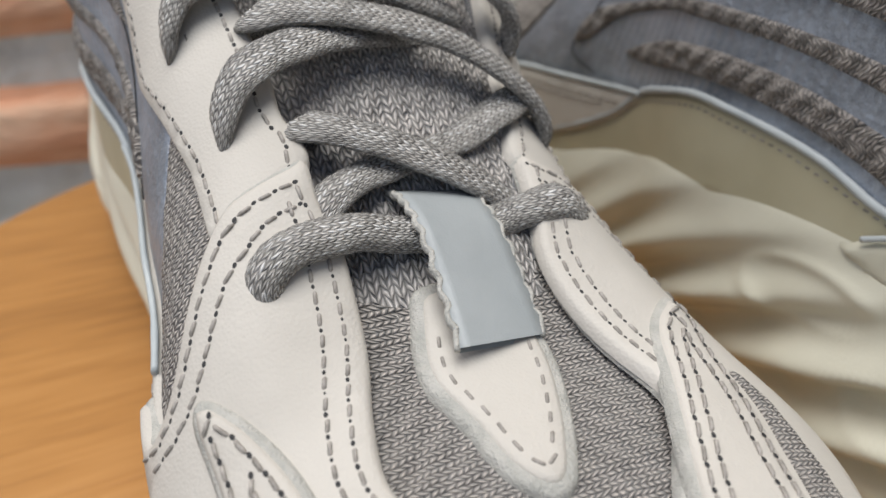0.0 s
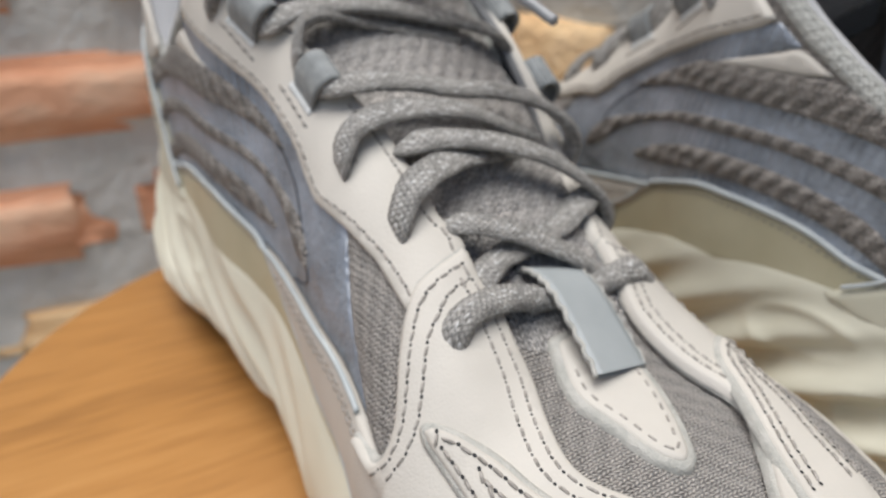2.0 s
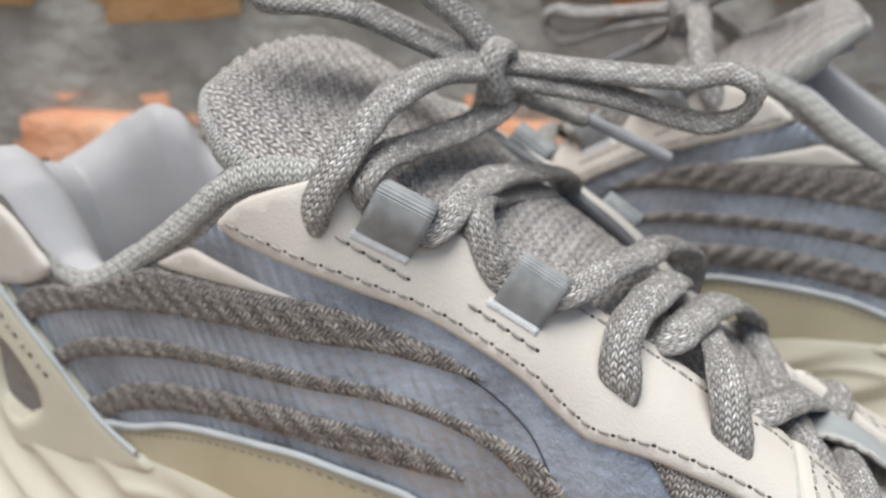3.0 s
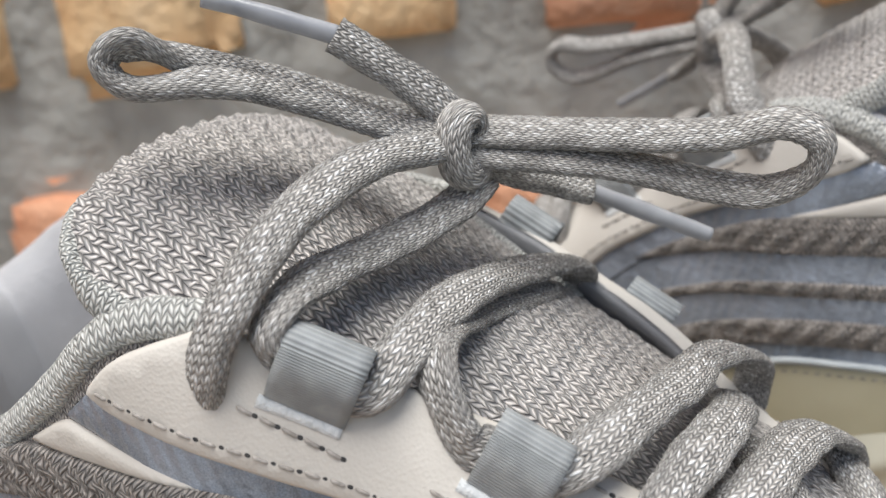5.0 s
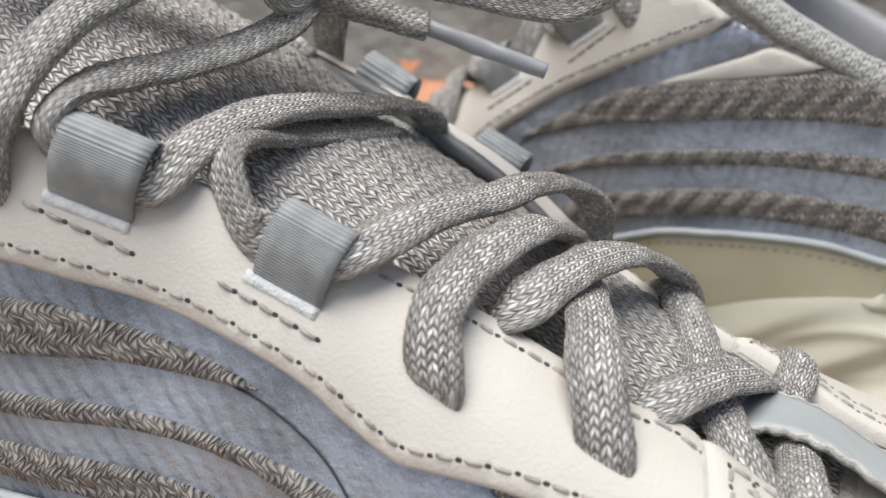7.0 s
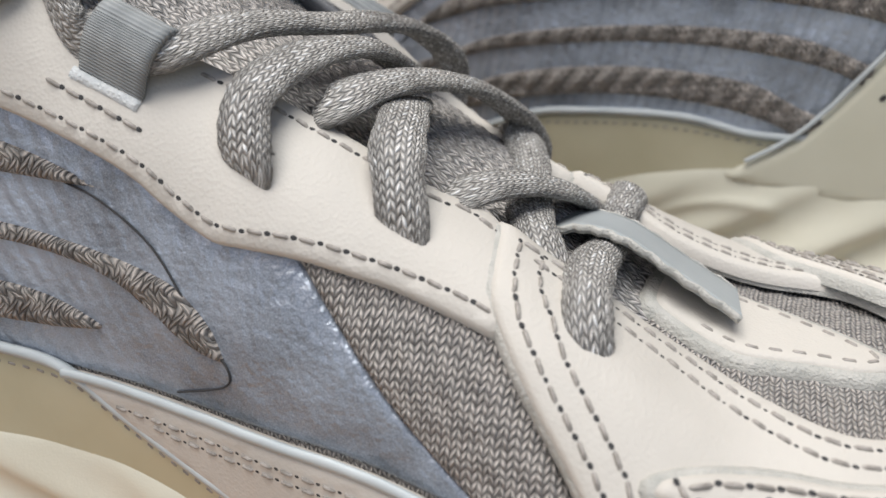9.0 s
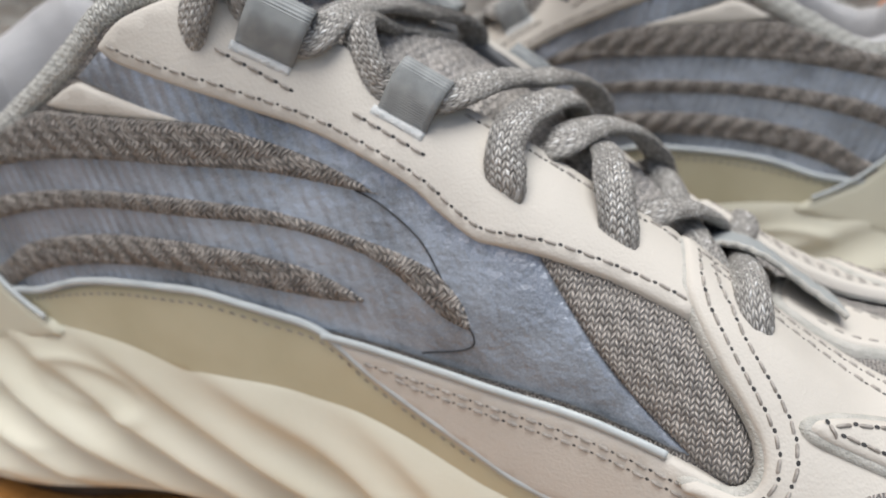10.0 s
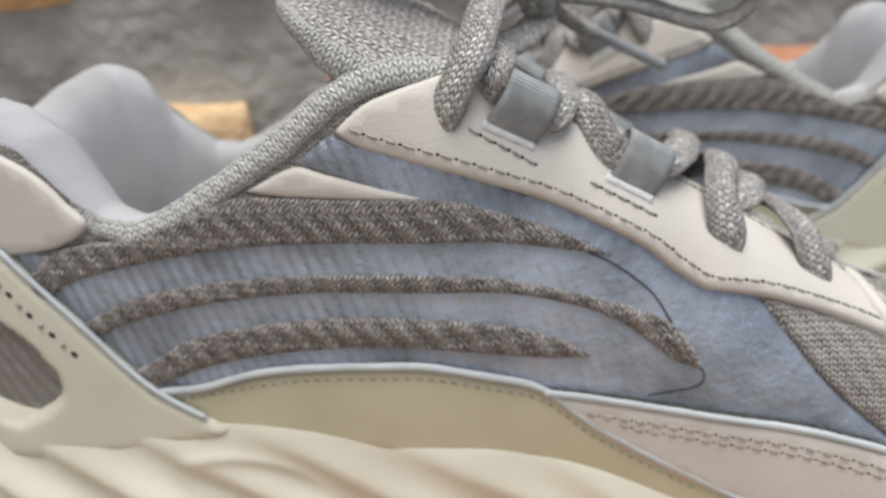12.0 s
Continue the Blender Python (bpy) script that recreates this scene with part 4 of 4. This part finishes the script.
def build_laces(root):
    def cord(name, pts, ups, wide=6.6, high=3.0, label="", **kw):
        return ribbon(name, pts, LACE, root, wide, high, label, ups, **kw)
    # lowest bar
    cord("lace", [(212, 19, 55), (212.5, 15.5, 59.5), (211.5, 19, 63.5), (210, 28, 63.5), (209, 38, 60.5), (207.2, 51, 58.8), (208, 57, 60), (207.8, 62, 60), (207.2, 66, 56.5)],
         [(0.4, -1, 0.2), (0.4, -0.9, 0.5), (0.3, -0.4, 1), N_UP, (0.3, 0, 1), (0.3, 0.1, 1), (0.3, 0.3, 1), (0.3, 1, 0.4), (0.3, 1, 0)], 5.8, 4.0)
    # from the lateral eyelets over the edge, under the next strand
    cord("lace", [(190.5, 22, 69), (190.8, 17.0, 70.3), (190.3, 17.2, 75.5), (188.6, 21.5, 80.6), (185.8, 30, 82.4), (181.5, 40, 81.2), (176, 52, 78), (173.5, 62, 74)],
         [N_SIDE, N_SIDE, (0.3, -1, 0.6), (0.5, -0.5, 1), (0.5, -0.1, 1), N_UP, N_UP, N_UP], 6.5, 2.4)
    cord("lace", [(173, 19, 79), (173.2, 13.6, 80.2), (172.4, 14.2, 85), (172.2, 17.2, 88.6), (173, 22.5, 90.4), (175, 30, 91.2), (176.3, 40, 89.5), (175.5, 50, 85), (174, 60, 80.5)],
         [N_SIDE, N_SIDE, (0.2, -1, 0.5), (0.3, -0.7, 0.8), (0.5, -0.2, 1), N_UP, N_UP, N_UP, N_UP], 6.3, 2.5)
    # from under the lateral edge across and over the medial edge
    cord("lace", [(173, 28, 79), (176, 25.5, 83.5), (179.4, 26.5, 85.6), (181.9, 34, 85.8), (184.1, 46, 83.3), (186.8, 56, 79), (189.5, 65, 72), (190.2, 69, 66), (189, 69, 61)],
         [(0.4, -0.5, 1), (0.4, -0.4, 1), (0.4, -0.2, 1), N_UP, (0.3, 0, 1), (0.3, 0.3, 1), (0.3, 0.8, 0.6), (0.2, 1, 0.2), (0.2, 1, 0)], 6.6, 2.4)
    # through the lower webbing loop, both ways
    cord("lace", [(145.5, 57, 98.5), (143.6, 46, 101), (142.6, 35, 103.6), (143.8, 25, 106.0), (146.4, 17.5, 105.4), (148.4, 15.0, 102.2), (150.8, 13.9, 98.0), (153.4, 14.4, 96.6), (157, 14.9, 95.2), (160.5, 15.8, 94.8), (163, 17.8, 94.8), (165.6, 23, 95.6), (167.9, 31, 95), (170.1, 42, 92.8), (171.2, 52, 91.3), (173.8, 60, 88.8), (176, 67, 83.8), (175.8, 70.5, 79), (174.5, 70.5, 74)],
         [(0.3, 0.3, 1), N_UP, N_UP, (0.1, -0.4, 1), (-0.3, -0.8, 0.6), (-0.4, -1, 0.2), (-0.2, -1, 0.1), (0, -1, 0.3), (0.1, -1, 0.5), (0.2, -1, 0.6), (0.2, -0.6, 0.8), (0.3, -0.3, 1), N_UP, N_UP, (0.3, 0.1, 1), (0.3, 0.4, 1), (0.2, 0.9, 0.5), (0.2, 1, 0.2), (0.2, 1, 0)], 6.2, 2.6)
    # lowest crossing
    cord("lace", [(188, 30, 68), (192, 26.5, 72), (196, 29, 73.2), (199.5, 37, 71), (202.4, 46, 66.5), (203.6, 53, 61.5), (204.6, 58, 56)], [N_UP] * 7, 6.2, 2.3)
    cord("lace", [(186.2, 67, 68), (189, 64.5, 69.8), (192.4, 58, 69.0), (195.6, 50, 67.2), (199, 38, 67), (203.5, 28, 66), (209, 20, 60)], [(0.3, 0.6, 1), (0.3, 0.4, 1)] + [N_UP] * 5, 6.2, 2.2)
    # through the upper webbing loop, both ways
    cord("lace", [(145.5, 71.5, 90), (146.5, 71, 95), (147.4, 66, 99.5), (146, 58, 102.5), (143.8, 48, 104.9), (143.1, 34, 107.8), (142.8, 24, 108.2), (142.4, 16, 107.2), (140.2, 11.8, 105.2), (135, 9.8, 106.2), (131.2, 8.4, 109.4), (130.2, 7.6, 112.2), (130.6, 10.5, 114.8), (131, 18, 115.8), (132.7, 28, 115.4), (135.9, 38, 116), (138.8, 44.5, 117.6), (140.2, 47.5, 119.8), (140, 48, 122.5)],
         [(0, 1, 0.1), (0.1, 1, 0.3), (0.2, 0.6, 1), (0.3, 0.2, 1)] + [(0.35, -0.1, 1)] * 3 + [(0.3, -0.6, 0.8), (0.1, -1, 0.5), (0, -1, 0.4), (-0.3, -1, 0.2), (-0.4, -0.8, 0.5), (-0.2, -0.5, 1)] + [(0.35, -0.1, 1)] * 4 + [(0.3, 0.3, 1), (0.3, 0.6, 1)], 6.6, 2.6)
    # top eyelets to the knot
    cord("lace", [(121, 10, 105), (121.4, 5.4, 105.4), (124, 4.4, 111), (127.2, 7.6, 117.6), (129.5, 17, 123.8), (132.5, 30, 127), (137, 43, 126)],
         [(-0.1, -1, 0.1), (-0.2, -1, 0.3), (-0.1, -1, 0.5), (0, -0.8, 0.8), (0.3, -0.4, 1), (0.4, -0.3, 1), (0.4, -0.3, 1)], 6.4, 3.2)
    cord("lace", [(121, 73, 103), (121, 79, 106), (124, 78, 112), (128, 73, 118), (132, 64, 122), (136, 56, 125), (140, 50, 125)],
         [(-0.1, 1, 0.1), (-0.2, 1, 0.3), (-0.1, 1, 0.5), (0, 0.8, 0.8), (0.3, 0.4, 1), (0.4, 0.3, 1), (0.4, 0.3, 1)], 6.4, 3.2)
    # bow: knot, two loops, two ends
    a = np.linspace(0, 2 * math.pi, 13)
    cord("lace_knot", [(139 + 0.6 * math.cos(t), 46.5 + 2.4 * math.cos(t), 125.3 + 4.0 * math.sin(t)) for t in a + 0.6], [(1.0 * math.cos(t), 0.8 * math.cos(t), math.sin(t)) for t in a + 0.6], 8.0, 5.0, label="tight grey lace knot")
    cord("bow_loop", [(138, 45, 127), (127, 43.5, 131), (116, 36, 137.5), (110, 27, 142), (106, 20, 145.5), (103.8, 17.6, 143.5), (106.5, 19, 140), (114, 24.5, 139.5), (119, 32, 136.5), (129, 41, 130), (138, 45, 125)],
         [(0.3, -0.4, 1)] * 4 + [(-0.6, -0.2, 0.7), (-1, -0.6, 0), (-0.3, -0.3, -1)] + [(-0.3, 0.3, -1)] * 4, 6.2, 3.0, label="grey braided bow loop")
    cord("bow_loop", [(140, 48, 127), (159, 52, 125), (173, 55, 124), (181, 56.5, 125), (185.5, 57.5, 122.5), (184.5, 57.5, 118), (179, 57, 115.5), (172, 56, 116.5), (158, 52, 121), (140, 47, 124)],
         [(0.1, -0.4, 1)] * 3 + [(0.3, -0.3, 1), (1, -0.2, 0.2), (0.6, 0, -0.8), (0, 0.3, -1)] + [(0, 0.4, -1)] * 3, 6.2, 3.0, label="grey braided bow loop")
    end_a = cord("lace_end", [(139, 47, 127), (136, 45.5, 132), (131, 42, 137.5), (125.5, 38.3, 143)], [(0.4, -0.8, 0.5)] * 4, 5.2, 3.0)
    end_b = cord("lace_end", [(139, 48, 123), (144, 54, 119), (149, 60, 115.5), (152.5, 62.5, 113.7)], [(0.4, -0.6, 0.8)] * 4, 5.2, 3.0)
    ribbon("aglet", [(125.8, 38.5, 142.8), (118, 33, 147), (112, 29, 150)], AGLET, end_a, 2.7, 2.7, "translucent grey aglet", [(0, -1, 0.5)] * 3, around=12, braid=0, square=2)
    ribbon("aglet", [(152, 62.2, 113.9), (160, 65.2, 109.6), (169.5, 68.3, 104.7)], AGLET, end_b, 2.7, 2.7, "translucent grey aglet", [(0, -1, 0.5)] * 3, around=12, braid=0, square=2)


def build_loops(root):
    """Webbing loops on the eyestays, pull strap and tongue tip."""
    for side in (0, 1):
        for (x0, s0), (x1, s1), rise in (((150.2, 83.2), (158.2, 78.9), 6.8), ((127.8, 94.0), (136.4, 89.4), 7.2)):
            if side == 1:
                (x0, s0), (x1, s1) = medial([(x0, s0), (x1, s1)])
            e = on_form(np.array([[x0, s0], [x1, s1]]) / 1000, side)
            nn = normal_of(np.array([[(x0 + x1) / 2, s0]]) / 1000, side, on_form)[0]
            along = e[1] - e[0]
            ax = along / np.linalg.norm(along)
            upv = np.cross(nn, ax) if side == 0 else -np.cross(nn, ax)
            if upv[2] < 0:
                upv = -upv
            rows = []
            for k in np.linspace(0, 1, 26):
                if k < 0.66:
                    h = rise / 1000 * k / 0.66
                    o = 0.0028 + 0.0040 * math.sin(min(1.0, k / 0.66 * 1.25) * math.pi / 2)
                else:
                    a = (k - 0.66) / 0.34 * math.pi
                    h = rise / 1000 + 0.0030 * math.sin(a) - 0.003 * max(0, (k - 0.83) / 0.17)
                    o = 0.0068 - 0.0033 * (1 - math.cos(a))
                rows.append([e[0] + along * q + upv * h + nn * o for q in np.linspace(0, 1, 8)])
            g = np.array(rows)
            back = g - nn * 0.0011
            full = np.concatenate([g, back[:, ::-1]], 1)
            uv = np.zeros((*full.shape[:2], 2))
            uv[:, :, 0] = np.linspace(0, 0.02, full.shape[1])[None]
            uv[:, :, 1] = np.linspace(0, 0.022, full.shape[0])[:, None]
            sheet("webbing_loop", full, WEB, root, "ribbed blue-grey webbing loop", uv=uv, closed=True)
    # tongue tip patch on the vamp
    tip = [(214, 36), (218, 33), (222, 31.5), (225.5, 30.8), (229, 31), (235, 32.8), (241, 34), (245, 36), (247.2, 39), (246, 42), (243, 44), (238, 46.5), (230, 49.3), (222, 50), (215, 49)]
    panel("tip_edge", tip, SUEDE, root, 1.2, 0.2, 0, on_top, label="rough suede edge")
    tip_ob = panel("tongue_tip", inset_closed(tip, 1.5), LEATHER, root, 0.9, 1.0, 0, on_top, label="off-white leather tongue tip patch")
    stitch_row(between(inset_path(tip, 3.4), (222, 34), (226, 46), (244, 39)), tip_ob, 1.75, 0, on_top, raw=True)
    rows = []
    for k in np.linspace(0, 1, 40):
        c = smooth_curve([(196, 43.6, 59), (200.5, 43.0, 62.6), (206, 43.2, 63.8), (212, 43.5, 62), (219, 43.4, 57.2), (226.5, 42.8, 52.4)], 12) / 1000
        i = int(k * (len(c) - 1))
        wv = np.array([-0.12, 1, -0.22])
        wv = wv / np.linalg.norm(wv)
        rows.append([c[i] + wv * q * (0.0060 + 0.0010 * k) for q in np.linspace(-1, 1, 8)])
    g = np.array(rows)
    full = np.concatenate([g, (g - np.array([0.0004, 0, 0.0011]))[:, ::-1]], 1)
    strap_ob = sheet("pull_strap", full, plain("smooth_strap", (0.33, 0.36, 0.37), (0.38, 0.41, 0.42), 90, 0.45, 0.0002, 0.00004), root, "smooth blue-grey pull strap", closed=True)
    for j in (0, 7):
        edge = g[:, j] * 1000
        wav = edge + np.array([0.0, 1.0, 0.0]) * (0.35 * np.sin(np.arange(len(edge)) * 1.9))[:, None]
        ribbon("strap_edge", wav - np.array([0.2, 0, 0.5]), SUEDE, strap_ob, 0.9, 1.3, "pale frayed strap edge", around=8, braid=0)


def inset_closed(o, d):
    """The outline moved inwards by d mm, thinned out."""
    return inset_path(o, d)[::3]


def sneaker():
    root = new("sneaker")
    build_upper(root)
    build_overlays(root)
    build_collar(root)
    build_throat(root)
    build_tongue(root)
    build_sole(root)
    build_loops(root)
    build_laces(root)
    return root


# ---- setting ----
def box(cx, cy, cz, sx, sy, sz, jitter=0.0, rnd=None):
    v = []
    for dz in (-1, 1):
        for dx, dy in ((-1, -1), (1, -1), (1, 1), (-1, 1)):
            j = [(rnd.random() - 0.5) * jitter if rnd else 0 for _ in range(3)]
            v.append((cx + dx * sx / 2 + j[0], cy + dy * sy / 2 + j[1], cz + dz * sz / 2 + j[2]))
    return v, [(0, 3, 2, 1), (4, 5, 6, 7), (0, 1, 5, 4), (1, 2, 6, 5), (2, 3, 7, 6), (3, 0, 4, 7)]


gv = [(-60, -60, -0.27), (60, -60, -0.27), (60, 60, -0.27), (-60, 60, -0.27)]
tagged(part("ground", mesh_of("ground", gv, [(0, 1, 2, 3)], smooth=False), STONE), "grey stone ground below the board", "ground", kind="structure")

# round bamboo board
bv, bf = [], []
NB = 128
BC, BR = (0.147, 0.078), 0.163
prof = [(0.0, 0.0), (BR - 0.003, 0.0), (BR - 0.001, -0.0012), (BR, -0.004), (BR, -0.016), (BR - 0.002, -0.0195), (0.0, -0.0195)]
for r_, z_ in prof:
    for i in range(NB):
        a_ = 2 * math.pi * i / NB
        bv.append((r_ * math.cos(a_), r_ * math.sin(a_), z_))
for k_ in range(len(prof) - 1):
    for i in range(NB):
        bf.append((k_ * NB + i, (k_ + 1) * NB + i, (k_ + 1) * NB + (i + 1) % NB, k_ * NB + (i + 1) % NB))
board = part("serving_board", mesh_of("serving_board", bv, bf), WOOD)
board.location = (BC[0], BC[1], 0.0)
tagged(board, "round honey-coloured bamboo board under the sneakers", "board")

# stand under the board
sv, sf = [], []
for r_, z_ in ((0.0, -0.0195), (0.11, -0.0195), (0.115, -0.03), (0.10, -0.06), (0.10, -0.24), (0.125, -0.27), (0.0, -0.27)):
    for i in range(64):
        a_ = 2 * math.pi * i / 64
        sv.append((r_ * math.cos(a_), r_ * math.sin(a_), z_))
for k_ in range(6):
    for i in range(64):
        sf.append((k_ * 64 + i, (k_ + 1) * 64 + i, (k_ + 1) * 64 + (i + 1) % 64, k_ * 64 + (i + 1) % 64))
stand = part("stool", mesh_of("stool", sv, sf), WOOD)
stand.location = (BC[0], BC[1], 0.0)
tagged(stand, "plain round wooden stool carrying the board", "stool")

# sneakers
shoe = sneaker()
shoe.location = (0, 0, 0.008)
tagged(shoe, "grey-white leather and knit sneaker with tied grey laces", "sneaker", "pair of sneakers")
other = copy_thing(shoe, Matrix.Translation((0.295, 0.112, 0.008)) @ Matrix.Diagonal((-1, 1, 1, 1)))
tagged(other, "grey-white leather and knit sneaker standing heel to toe beside its pair", "sneaker", "pair of sneakers")

# brick corner with wide mortar joints
rb = random.Random(4)
COURSE, BRICK_H, BRICK_L, Z0 = 0.093, 0.058, 0.086, 0.0575
shapes = []
for q in range(20):
    bm = bmesh.new()
    v_, f_ = box(0, 0, 0, BRICK_L, 0.05, BRICK_H * rb.uniform(0.95, 1.04), 0.005, rb)
    vs_ = [bm.verts.new(c) for c in v_]
    for f in f_:
        bm.faces.new([vs_[i] for i in f])
    bmesh.ops.bevel(bm, geom=bm.edges[:], offset=0.011, segments=3, affect="EDGES")
    bmesh.ops.subdivide_edges(bm, edges=[e for e in bm.edges if e.calc_length() > 0.02], cuts=3, use_grid_fill=True)
    for v in bm.verts:
        w = Vector((v.co.x * 38 + q * 9, v.co.y * 38, v.co.z * 38))
        v.co += Vector((noise.noise(w), noise.noise(w + Vector((7, 0, 0))), noise.noise(w + Vector((0, 7, 0))))) * 0.0032
    me = bpy.data.meshes.new("brick")
    bm.to_mesh(me)
    bm.free()
    me.polygons.foreach_set("use_smooth", [True] * len(me.polygons))
    me.materials.append(BRICK_RED if q < 10 else BRICK_TAN)
    shapes.append(me)


def brick_wall(name, m, left, right, look_of, mortar, drop=0.0, laid=()):
    """A wall whose face lies at y = 0 and whose bricks stand about 10 mm proud; laid: stretches of bricks known by course."""
    cx, wide = (left + right) / 2, right - left
    wall = part(name, mesh_of(name, *box(cx, 0.066, 0.2, wide, 0.12, 0.94), smooth=False), mortar)
    wall.matrix_world = m
    tagged(wall, look_of, "wall", kind="structure")
    for row_ in range(-3, 6):
        runs = list(dict(laid).get(row_, ()))
        x = runs[-1][1] / 1000 + 0.02 if runs else left + rb.uniform(0.0, 0.06)
        while x < right - 0.05:
            long_ = rb.uniform(0.07, 0.115)
            if x + long_ < right:
                runs.append((x * 1000, (x + long_) * 1000))
            x += long_ + rb.uniform(0.014, 0.03)
        x = runs[0][0] / 1000 - 0.02
        while laid and x - 0.1 > left:
            long_ = rb.uniform(0.07, 0.1)
            runs.append(((x - long_) * 1000, x * 1000))
            x -= long_ + rb.uniform(0.014, 0.03)
        for a_, b__ in runs:
            b_ = new("brick", shapes[rb.randrange(10) + (10 if rb.random() < (0.75 if row_ > 0 else 0.12) else 0)])
            b_.parent = wall
            b_.location = ((a_ + b__) / 2000, 0.0205 + rb.uniform(-0.0015, 0.0015), Z0 - drop + row_ * COURSE + rb.uniform(-0.003, 0.003))
            b_.rotation_euler = (0, rb.uniform(-0.02, 0.02), 0)
            b_.scale = ((b__ - a_) / 1000 / BRICK_L, 1, 1)


brick_wall("wall_north", Matrix.Rotation(radians(12), 4, "Z") @ Matrix.Translation((0, 0.217, 0)), -0.33, 1.6, "old red and tan brick wall with wide grey mortar joints", MORTAR,
           laid=((1, ((-205, -105), (-90, 5), (36, 104), (122, 196), (215, 305), (325, 410))), (0, ((-240, -168), (-150, -35), (-20, 73), (87, 165), (182, 262), (285, 365))), (-1, ((-240, -140), (-118, -30), (-8, 90)))))
brick_wall("wall_west", Matrix.Translation((-0.31, 0, 0)) @ Matrix.Rotation(radians(82), 4, "Z"), -1.3, 0.165, "weathered red brick return wall with pale grey mortar", MORTAR_PALE, 0.0525,
           laid=((1, ((-190, 15), (36, 158))), (0, ((-300, -105), (-82, 120))), (-1, ((-180, 30), (50, 160))), (-2, ((-310, -95), (-74, 130)))))
